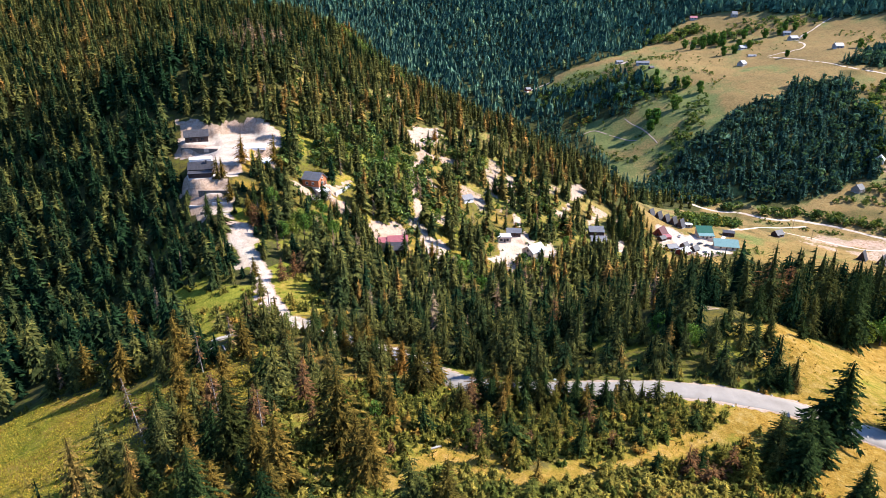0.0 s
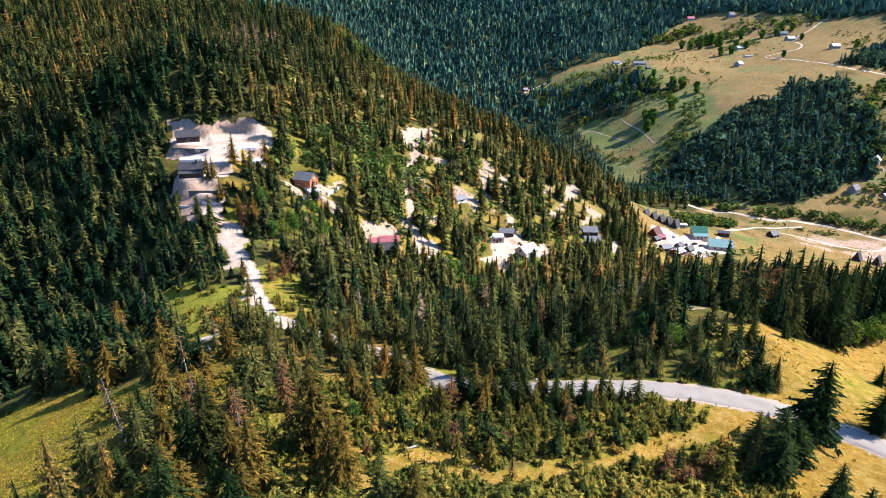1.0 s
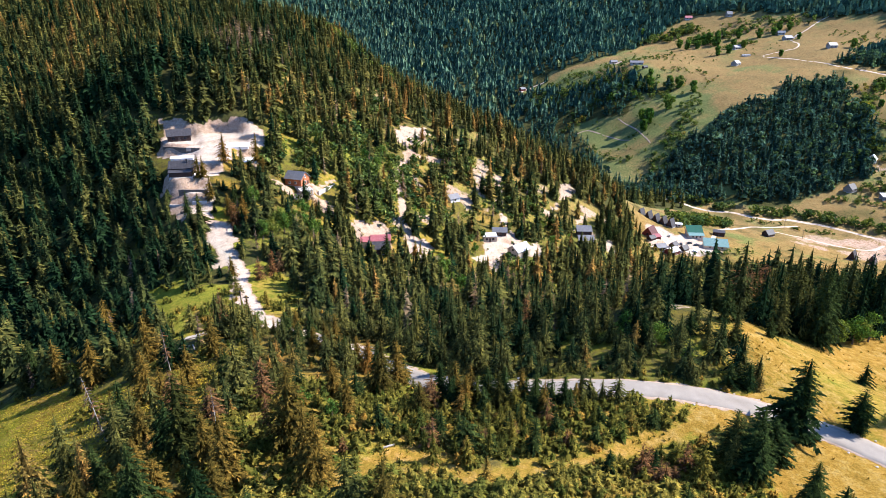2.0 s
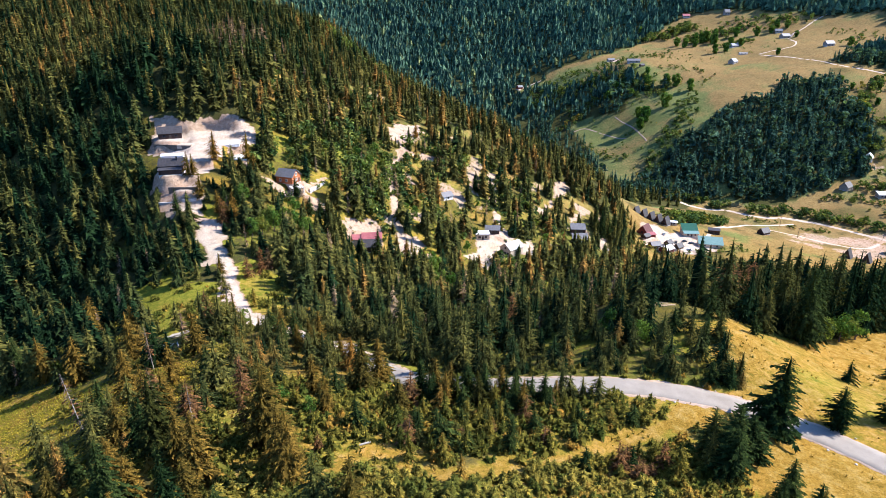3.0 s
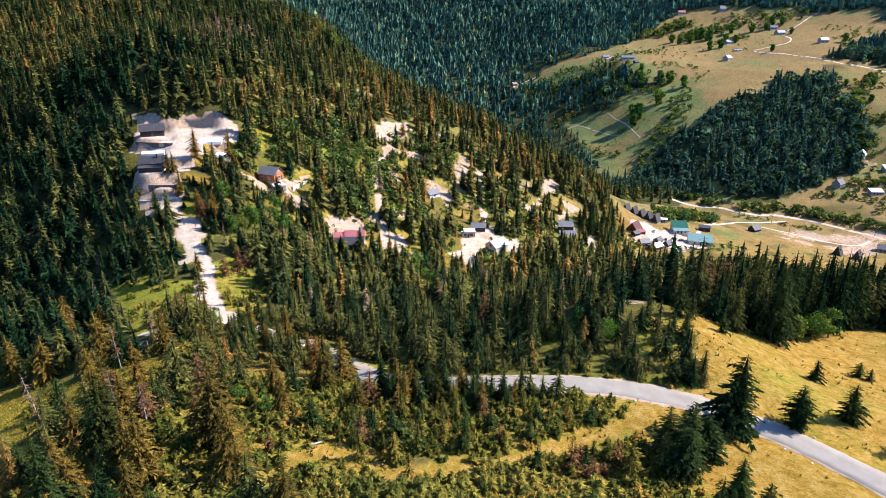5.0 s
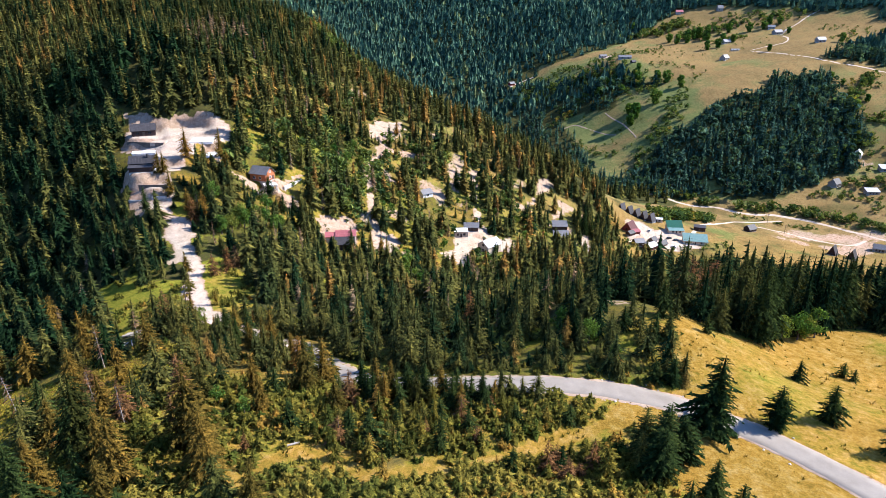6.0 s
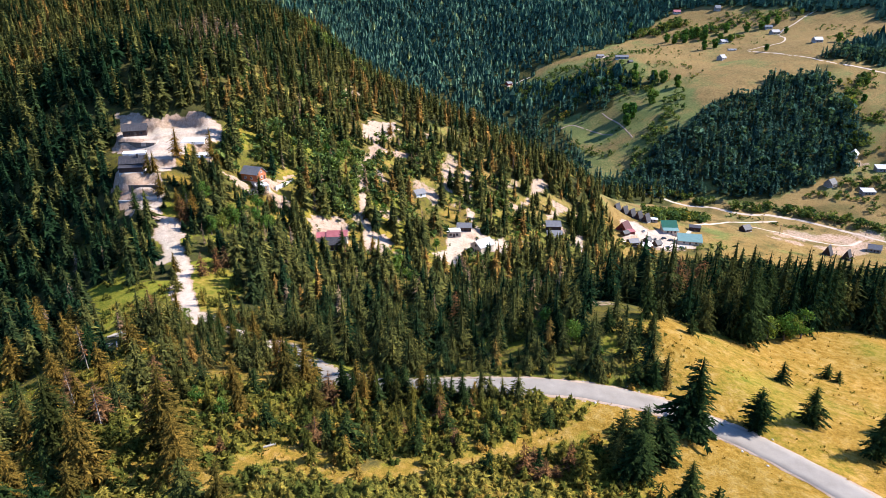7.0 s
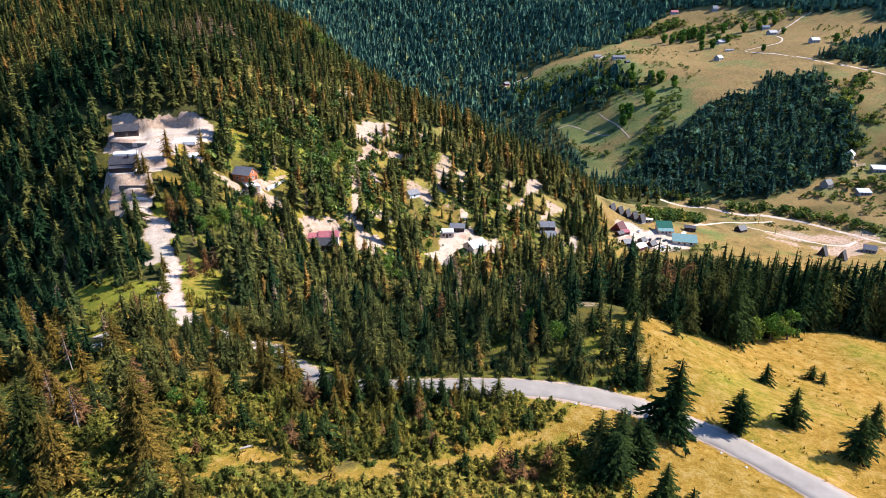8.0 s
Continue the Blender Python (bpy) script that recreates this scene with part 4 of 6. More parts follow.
# the orange house and its terrace
house("wooden_house", "orange stained wooden house with a grey sheet roof", -59, 276.5, -4.6, -22, 8.6, 6.6, 3.4, 2.7, ORANGE_WOOD, GREY_ROOF, windows=[("r", 0, 1.0, 1.2, 1.2), ("r", 0, 3.6, 1.0, 1.0), ("f", -2, 1, 1.1, 1.1), ("f", 1.2, 1, 1.1, 1.1)], door=("r", 2.0), ribs=9)
def garage(x, y, z, turn, w, d, tall):
    """A flat-roofed concrete garage that carries the terrace, its door towards its own -y."""
    root = tagged(new("garage"), "pale concrete garage with a dark door under the orange house", "garage")
    root.matrix_world = pose(x, y, z, 0, 0, turn)
    bm = bmesh.new()
    box(bm, -w / 2, w / 2, -d / 2, d / 2, -tall - 2, 0)
    part("body", bm, CONCRETE, root)
    bm = bmesh.new()
    box(bm, -w / 2 - 0.15, w / 2 + 0.15, -d / 2 - 0.15, d / 2 + 0.15, 0.004, 0.2)
    part("terrace_slab", bm, PLASTER, root)
    bm = bmesh.new()
    box(bm, -1.2, 1.2, -d / 2 - 0.06, -d / 2 + 0.05, -tall, -tall + 2.1)
    part("garage_door", bm, DARK_ROOF, root)
    for px in (-w / 2 + 0.1, 0, w / 2 - 0.1):
        bm = bmesh.new()
        box(bm, px - 0.04, px + 0.04, -d / 2 + 0.05, -d / 2 + 0.13, 0.2, 1.1)
        part("railing_post", bm, PALE_WOOD, root)
    PADS.append((x, y - 1.5, z - tall, 4.5))


garage(-54.2, 270.6, -5.4, 28, 5.2, 5.0, 2.6)
wall_run("low white concrete wall along the driveway", [(-49.5, 276), (-46.5, 284), (-44.5, 290)], -9.0, 1.2, 0.35, CONCRETE)

# the red-roofed house
house("red_roofed_house", "house with a faded red sheet roof under a bare bank", -20.5, 263.5, -31.2, 6, 8.6, 4.2, 4.4, 1.3, BEIGE, RED_ROOF, "mono", 0.4, windows=[("f", -2, 1.2, 1.1, 1.1)], ribs=10)
house("annex", "small annex with a bright red sheet roof", -27.3, 262.8, -31.0, 6, 4.2, 3.6, 3.9, 1.0, BEIGE, RED_ROOF, "mono", 0.3, ribs=5, category="annex", pad=3)
house("veranda", "veranda with a dark grey sheet roof before the red-roofed house", -20.8, 258.6, -31.4, 6, 9.0, 5.0, 2.6, 1.9, DARK_WOOD, DARK_ROOF, "mono", 0.4, ribs=8, category="veranda", pad=5)
house("cabin", "small cabin with a blue-grey roof among young spruces", 13.4, 346, -33.4, 35, 6.5, 5.6, 2.4, 1.9, PLASTER, GREY_ROOF, windows=[("f", 0, 0.9, 0.9, 0.9)], category="cabin")

# the white houses in the cutting
house("bungalow", "white bungalow with a flat pale roof", 33.2, 317, -47.0, 4, 7.2, 5.0, 3.1, 0.35, BEIGE, WHITE_ROOF, "mono", 0.25, windows=[("f", -1.8, 1, 1.2, 1.1), ("f", 1.6, 1, 1.2, 1.1)], door=("f", 0))
house("grey_roofed_house", "small wooden house with a grey sheet roof", 39.3, 325, -46.6, -4, 7.6, 5.2, 2.6, 1.7, DARK_WOOD, GREY_ROOF, windows=[("f", 1.8, 0.9, 1.1, 1.1)], door=("f", -0.5), ribs=8)
house("white_house", "beige gabled house with a bright pale sheet roof", 48, 305.5, -51.2, 42, 9.6, 7.6, 4.0, 2.6, BEIGE, WHITE_ROOF, windows=[("l", -1.8, 0.9, 1.0, 1.1), ("l", 0, 0.9, 1.0, 1.1), ("l", 1.8, 0.9, 1.0, 1.1), ("l", 0, 3.7, 1.0, 1.1), ("f", 0, 1, 1.2, 1.1)], chimney=(-3.2, 1.0), ribs=9)

# the two grey-roofed houses
house("grey_house", "low house with a ribbed grey sheet roof", 97.5, 371.5, -63.0, -3, 9.0, 5.6, 3.0, 1.9, DARK_WOOD, GREY_ROOF, "mono", 0.4, windows=[("f", 2, 1, 1.2, 1.1)], ribs=12)
house("grey_house", "low house with a ribbed grey sheet roof", 96.8, 361.0, -65.8, -3, 9.0, 5.6, 3.0, 1.9, BEIGE, GREY_ROOF, "mono", 0.4, windows=[("f", -2, 1, 1.2, 1.1), ("f", 2, 1, 1.2, 1.1)], door=("f", 0), ribs=12)


def fence(label, line, step, tall):
    root = new("fence")
    tagged(root, label, "fence")
    root.matrix_world = pose(line[0][0], line[0][1], height(*line[0]))
    inv = root.matrix_world.inverted()
    pts = curve(line, step)
    for x, y in pts:
        bm = bmesh.new()
        box(bm, -0.16, 0.16, -0.16, 0.16, -0.4, tall)
        p = part("post", bm, DARK_WOOD, root)
        p.matrix_local = inv @ pose(x, y, height(x, y))
    for (ax, ay), (bx, by) in zip(pts, pts[1:]):
        bm = bmesh.new()
        a, b = Vector((ax, ay, height(ax, ay))), Vector((bx, by, height(bx, by)))
        for k in (0.4, 0.8):
            v = [bm.verts.new(inv @ (q + Vector((0, o, tall * k + e)))) for q in (a, b) for o, e in ((-0.03, 0), (0.03, 0), (0.03, 0.12), (-0.03, 0.12))]
            for f in ((0, 1, 5, 4), (1, 2, 6, 5), (2, 3, 7, 6), (3, 0, 4, 7), (3, 2, 1, 0), (4, 5, 6, 7)):
                bm.faces.new([v[i] for i in f])
        part("rail", bm, DARK_WOOD, root)


# the village on the valley floor
A_FRAMES = [(168, 477, -84.8), (174, 475.5, -86.6), (179, 472, -87.8), (184, 469, -88.9), (189, 466, -89.8)]
for ax, ay, az in A_FRAMES:
    house("a_frame_cabin", "dark steep-roofed A-frame cabin in a row", ax, ay, az, 44, 6.0, 5.4, 0.3, 6.2, DARK_WOOD, DARK_ROOF, over=0.3, windows=[("l", 0, 0.6, 1.3, 1.5)], foot=1.5, category="cabin", group="row of A-frame cabins", pad=3.2)
VILLAGE = [
    ("lodge", "dark red steep-roofed wooden lodge", 165, 443, -88.6, 46, 8.5, 8.6, 1.2, 5.4, RED_WOOD, MAROON_ROOF, "gable"),
    ("lean_to", "low lean-to with a faded red roof", 168, 437, -89.6, 10, 6.0, 3.6, 2.0, 0.9, RED_WOOD, RED_ROOF, "mono"),
    ("hut", "dark wooden hut in the village yard", 163, 433, -89.2, 30, 5.0, 4.5, 2.0, 1.6, DARK_WOOD, DARK_ROOF, "gable"),
    ("grey_roofed_cottage", "cottage with a grey sheet roof", 163, 413, -89.2, 12, 7.0, 6.0, 2.6, 2.0, DARK_WOOD, GREY_ROOF, "gable"),
    ("restaurant", "building with white canvas roofs beside the yard", 170, 408, -90.4, 35, 8.0, 7.0, 2.8, 1.8, RED_WOOD, WHITE_ROOF, "gable"),
    ("hut", "dark wooden hut in the village yard", 178.5, 428, -92.6, 40, 5.2, 4.6, 1.6, 2.2, DARK_WOOD, DARK_ROOF, "gable"),
    ("hut", "dark wooden hut in the village yard", 184, 422.5, -93.4, 35, 5.6, 4.8, 1.6, 2.4, DARK_WOOD, DARK_ROOF, "gable"),
    ("green_roofed_hall", "hall with a deep green sheet roof", 204, 456, -93.8, -4, 11.5, 7.0, 3.2, 3.6, BEIGE, GREEN_ROOF, "mono"),
    ("green_roofed_porch", "porch with a pale teal sheet roof", 203.5, 450.2, -93.8, -4, 11.0, 4.0, 2.4, 0.8, BEIGE, TEAL_ROOF, "mono"),
    ("guest_house", "long guest house with a pale teal sheet roof", 213.5, 437, -97.0, -14, 17.0, 9.0, 2.6, 3.0, BEIGE, TEAL_ROOF, "mono"),
    ("shed", "dark flat-roofed wooden shed", 233, 476, -101.0, -20, 8.5, 6.0, 3.2, 0.4, DARK_WOOD, DARK_ROOF, "mono"),
    ("canopy", "long pale canopy roof behind the cabins", 194, 468.5, -90.8, -12, 9.0, 3.5, 2.4, 0.3, BEIGE, WHITE_ROOF, "mono"),
    ("hut", "lone dark wooden hut in the valley meadow", 287, 500, -110.2, 25, 8.0, 6.5, 2.4, 3.2, DARK_WOOD, DARK_ROOF, "gable"),
    ("a_frame_cabin", "dark A-frame cabin beside the gravel yard", 335, 459, -115.4, 42, 6.0, 6.4, 0.3, 7.4, DARK_WOOD, DARK_ROOF, "gable"),
    ("a_frame_cabin", "dark A-frame cabin beside the gravel yard", 346, 451.5, -116.3, 42, 6.0, 6.4, 0.3, 7.4, DARK_WOOD, DARK_ROOF, "gable"),
    ("farmhouse", "grey-white farmhouse beside the valley road", 386, 478, -120.2, -30, 9.0, 7.0, 2.8, 3.0, FARM_WALL, GREY_ROOF, "gable"),
    ("farmhouse", "white gabled farmhouse below the knoll", 468, 653, -81.4, 50, 9.0, 8.0, 4.0, 4.2, PLASTER, WHITE_ROOF, "gable"),
    ("farmhouse", "long white-roofed farmhouse below the knoll", 485, 628, -90.4, -8, 14.0, 8.0, 3.4, 2.6, FARM_WALL, PALE_TIN, "mono"),
    ("farmhouse", "white farmhouse with a dark roof on the slope", 422, 609, -101.4, 30, 9.5, 8.5, 3.6, 4.4, FARM_WALL, DARK_ROOF, "gable"),
    ("farmhouse", "white-roofed farmhouse on the slope", 451, 594, -105.0, -4, 12.0, 7.0, 3.0, 2.2, FARM_WALL, PALE_TIN, "mono"),
]
for hn, hl, hx, hy, hz, ht, hw, hd, hh, hr, wm, rm, st in VILLAGE:
    house(hn, hl, hx, hy, hz, ht, hw, hd, hh, hr, wm, rm, st, 0.45, windows=[("f", -hw * 0.25, 0.9, 1.1, 1.1), ("f", hw * 0.25, 0.9, 1.1, 1.1)] if hh > 2 else [("l", 0, 0.8, 1.2, 1.4)], door=("f", 0) if hh > 2.1 else None, foot=3, category="cabin" if "hut" in hn or "cabin" in hn else "house", group="buildings of the village")
PLATEAU_FARMS = [
    ("farmhouse", "farmhouse with a brown roof on the plateau edge", 266, 973, -3.5, 10, 12, 8, 3, 3.0, FARM_WALL, GREY_ROOF),
    ("barn", "long white-walled barn with a grey roof on the plateau", 275, 888, 1.4, -6, 20, 8, 3.4, 3.0, FARM_WALL, GREY_ROOF),
    ("hay_hut", "small dark hay hut on the plateau", 281.5, 869, -2.1, 20, 7, 6, 2, 2.6, DARK_WOOD, DARK_ROOF),
    ("farmhouse", "white farmhouse with a pale roof in the straw meadow", 411, 885, 0.4, 38, 13, 10, 3.8, 4.8, FARM_WALL, TIN_ROOF),
    ("hay_hut", "low pale-roofed hay hut in the meadow", 442, 926, 9.5, 0, 13, 5, 2, 1.6, BEIGE, TIN_ROOF),
    ("farmhouse", "white farmhouse beside the plateau lane", 535, 998, 28.8, 15, 16, 10, 4.2, 4.6, FARM_WALL, GREY_ROOF),
    ("barn", "grey-roofed barn behind the farm", 537, 1023, 36.0, -20, 12, 8, 3.5, 3.6, FARM_WALL, TIN_ROOF),
    ("farmhouse", "pale grey farmhouse above the knoll", 534, 879, 23.6, 10, 14, 9, 4.4, 4.4, FARM_WALL, TIN_ROOF),
    ("chapel", "small white domed chapel on the high meadow", 496, 1127, 61.5, 0, 10, 9, 5.0, 6.0, FARM_WALL, GREY_ROOF),
    ("farmhouse", "grey farmhouse among dark trees", 448, 973, 17.0, 20, 14, 9, 3.4, 4.0, FARM_WALL, GREY_ROOF),
    ("barn", "small barn among dark trees", 459, 979, 18.2, -30, 8, 7, 3, 4.0, FARM_WALL, GREY_ROOF),
    ("farmhouse", "red-walled farmhouse at the plateau's corner", 131, 980, -44.8, 30, 10, 8, 3.6, 3.4, RED_WOOD, GREY_ROOF),
    ("farmhouse", "red-roofed farmhouse at the edge of the far woods", 434, 1145, 56.8, 0, 14, 8, 3.4, 4.2, FARM_WALL, RED_ROOF),
]
for hn, hl, hx, hy, hz, ht, hw, hd, hh, hr, wm, rm in PLATEAU_FARMS:
    house(hn, hl, hx, hy, hz, ht, hw * 0.85, hd * 0.8, hh * 0.85, hr * 0.75, wm, rm, "gable", 0.5, windows=[("f", -hw * 0.2, 0.9, 1.2, 1.2), ("f", hw * 0.2, 0.9, 1.2, 1.2)], foot=4, group="farms on the plateau")


for cl, cx, cy, ct, cp in (("dark car parked in the village yard", 195, 440, 20, DARK_PAINT), ("dark car parked in the village yard", 199, 437, 15, DARK_PAINT), ("white car parked in the village yard", 193, 424, -30, PALE_PAINT), ("dark car parked in the village yard", 188, 438, 70, DARK_PAINT), ("white car parked in the village yard", 183, 450, 60, PALE_PAINT), ("white car parked in the village yard", 203, 424, -20, PALE_PAINT)):
    car(cl, cx, cy, ct, cp)
fence("dark wooden post fence beside the grey-roofed houses", [(104.5, 380), (107, 370), (110, 360), (112, 352)], 2.2, 1.1)

# the levelled terraces of the upper clearing
PADS += [(-97, 293, 14.2, 8), (-93, 279, 11.4, 8), (-93, 266, 9.2, 6.5), (-91, 254, 5.6, 4.5), (-93, 243.5, 1.4, 3), (-89, 232, -4.2, 3.5), (-87, 284.5, 11.9, 6.5), (-79.4, 274, 7.4, 5.5)]

# ---- woods ----
rng = np.random.RandomState(5)
MID = [with_trunk(spruce_crown(s, 17, 10, False, sl, 0.04, 0.06, 1, 0.22, 0.5)) for s, sl in ((1, 0.22), (2, 0.26), (3, 0.20), (4, 0.24), (5, 0.21), (6, 0.25))]
FAR = [far_spruce(s, sl, b) for s, sl, b in ((11, 0.19, 0.2), (12, 0.22, 0.5), (13, 0.17, 0.0), (14, 0.26, 1.0), (15, 0.20, 0.3))]


def clear_of_plots(x, y, margin):
    ok = np.ones(len(x), bool)
    for px, py, _, r in PADS:
        ok &= np.hypot(x - px, y - py) > r + margin
    return ok


def felled(x, y, h):
    """Heights h, kept low just downhill of the bare plots and tracks."""
    ax, ay = x - 15, y
    L = np.hypot(ax, ay)
    cap = np.full(len(x), 99.0)
    for d in (3.0, 6.0, 9.0, 12.0, 15.0, 18.0, 21.0):
        cap = np.where(soil_mask(x + ax / L * d, y + ay / L * d) > 0.62, np.minimum(cap, 1.0 + 0.62 * d), cap)
    return np.where(rng.rand(len(x)) < 0.06, h, np.minimum(h, cap))


def grow(x, y, low, high, tint_mid=0.35):
    n = len(x)
    h = low + (high - low) * rng.rand(n) ** 1.3 * (1.0 + 0.35 * vnoise(x, y, 25, 51)) * np.where(rng.rand(n) < 0.2, 0.4, 1)
    h = np.where(rng.rand(n) < 0.15, h * 0.62, h)
    tint = np.clip(tint_mid + 0.30 * rng.randn(n) + 0.25 * vnoise(x, y, 40, 52), 0, 1)
    return np.stack([x, y, ground(x, y) - 0.15, h, h * (0.85 + 0.4 * rng.rand(n)), rng.rand(n) * 6.28, tint], 1)


# single trees that stand out: x, y, height, kind (g green, o olive, r rusty)
MEADOW_TREES = [(71.2, 92.8, 16.4, "g"), (83.8, 94.8, 9.6, "g"), (96.5, 99, 8.8, "g"), (103.1, 89.9, 9.8, "g"), (102.6, 119.8, 5.6, "g"), (118, 127, 4.6, "g"), (120, 125.8, 3.6, "g"), (58.8, 82.5, 13, "g"), (56.3, 85.5, 10, "g"), (57.5, 79.3, 10, "g"), (62.3, 84.8, 9, "g"), (63, 73.7, 8.4, "g"), (54.6, 81.8, 8, "g"), (112.1, 98.7, 8, "g"), (68.5, 106, 7.2, "g"), (65, 106.8, 5.5, "g"), (66, 71, 6, "g")]
BANK_TREES = [(-33.5, 80.5, 16, "o"), (-23.8, 72, 12.5, "o"), (-32.8, 91.2, 9.7, "r"), (-31.9, 68.3, 8.5, "o"), (-26.2, 99.3, 10.8, "r"), (-16.2, 80.5, 16.5, "o"), (-10.1, 70.7, 13.5, "o"), (-23.4, 67.1, 8, "o"), (-28, 76, 11, "o"), (-38, 85, 11, "g"), (-13, 76, 11, "o"), (-19, 86, 8, "g"), (-21, 97, 9, "o"), (-40, 97, 12, "o"), (-45, 90, 11, "o"), (-37, 73, 10, "o"), (-48, 80, 9, "g")]
ROADSIDE_TREES = [(9.6, 101.5, 7, 'g'), (12, 101.2, 6.8, 'o'), (14.2, 101, 7.2, 'o'), (16.3, 101, 6.2, 'o'), (18.4, 100.6, 6.2, 'g'), (23.4, 100.2, 6.2, 'g'), (21, 98, 6, 'o'), (15, 96.5, 6.5, 'g'), (11, 95, 7, 'o'), (7, 104.5, 9, "g"), (10, 103, 9.5, "o"), (13, 102.5, 9, "o"), (16, 102.3, 8.5, "g"), (19.5, 101.5, 8.5, "g"), (22.5, 101, 8, "o"), (25.5, 100.8, 7.6, "g"), (12, 99, 8, "o"), (18, 98, 7.6, "o"), (-9, 121, 9, "o"), (-6.5, 116.5, 10, "g"), (-4.8, 108.1, 13, "o"), (-2, 112.3, 11.5, "o"), (-0.8, 115, 7.5, "g"), (8.9, 99.3, 7.3, "g"), (28.2, 100.1, 5.8, "g"), (22.6, 83, 8, "g"), (14, 73.7, 5.6, "o"), (6, 79, 6.2, "o"), (-3.4, 88.5, 6.5, "g"), (-9.2, 102, 7, "g"), (14.2, 102.6, 4.3, "o"), (18.1, 102, 4.3, "o"), (-18.3, 132.3, 12, "o"), (-55.6, 158, 11, "r"), (-47, 156, 9, "o"), (-56.2, 198, 9.5, "r"), (-14, 104, 9, "o")]
GULLY_TREES = [(94.8, 165, 20, "r"), (105.3, 172, 20, "r"), (99, 169, 17, "r"), (100, 176, 18, "r"), (64, 126, 6, "g"), (70, 122, 7, "g"), (103.2, 140.5, 23, "g"), (108, 146, 21, "g"), (104.5, 154, 22, "g"), (92, 138, 13, "g"), (115, 153, 22, "g"), (133.7, 162, 22, "g"), (141.6, 166, 23, "g"), (126, 161, 20, "g"), (85, 130, 5.5, "g"), (73, 122.5, 7.5, "g"), (75, 133, 11, "g"), (52, 122, 9, "g"), (-14, 242, 11, "r"), (-26, 240, 12, "g"), (30, 150, 12, "r"), (118, 388, 17, "g"), (123, 391, 16, "g"), (114, 392, 14, "g"), (119, 396, 18, "g")]
TRACK_TREES = [(-13, 129, 7.5, 'o'), (-10, 128, 6.5, 'g'), (-16, 131, 7, 'g'), (-7.5, 126.5, 6, 'o'), (-30, 142, 8.5, 'o'), (-26, 139, 9.5, 'g'), (-22, 137, 8, 'o'), (-34, 145, 7.5, 'g'), (-18.5, 133.5, 7, 'o'), (-28, 136, 8, 'g'), (-24, 133, 7.5, 'o'), (-77, 234, 10, 'o'), (-76, 239, 12, 'g'), (-89, 226, 9, 'g'), (-92, 231, 10, 'g'), (-74, 229, 11, 'r'), (-71, 234, 11, 'o'), (-72, 242, 11, 'g'), (-84, 221, 8, 'g'), (-66, 199, 8, 'o'), (-60, 185, 8, 'g'), (-46, 171, 7, 'o')]
PLOT_TREES = [(-9, 377, 10, "g"), (-5, 387, 10, "o"), (-43.5, 265.5, 9, "g"), (-40.5, 269, 8, "g"), (-38, 267, 10, "o"), (-36, 264, 9, "g"), (-48, 262, 8, "o"), (-86.2, 262.5, 14, "o"), (-79.3, 263.5, 11, "g"), (-93, 249.4, 10.5, "o"), (-91.5, 250.4, 9.5, "o"), (-16.8, 255.2, 12.5, "g"), (-74.5, 270.5, 14, "o"), (-71.5, 268.5, 9, "o"), (-85.4, 240, 11, "o"), (-46.9, 262, 9, "g"), (-53.5, 264.5, 10, "g"), (31.7, 367, 13, "g"), (40.8, 369, 12, "g"), (35.4, 333, 9, "g"), (51.7, 302.5, 7, "g"), (129.7, 404, 15, "g"), (129.6, 390, 14, "g"), (134, 398, 15, "g"), (-2.8, 270.5, 7, "o"), (-5, 266, 9, "o"), (-52.7, 203, 10.5, "r"), (-51, 207, 9, "r")]
SLOPE_TREES = [(-56.5, 104.2, 14, "g"), (-61, 108.6, 11, "o"), (-58.6, 118.2, 13.5, "o"), (-94.4, 167.7, 15, "o"), (-67.8, 138.3, 14.5, "o"), (-58.1, 131.3, 12, "g"), (-48.7, 132.8, 12, "o"), (-81.7, 137, 14, "o"), (-96.1, 144.2, 15, "o"), (-105.7, 148.5, 16, "g"), (-73, 150, 13, "o"), (-52, 112, 11, "o"), (-46, 104, 12, "r"), (-55, 98, 10, "g"), (-50, 121, 11, "o"), (-40, 118, 9, "g"), (-36, 126, 10, "o")]


SUN_GAP = [(-80, 92), (-80, 128), (-60, 132), (-34, 128), (-34, 108), (-52, 92)]


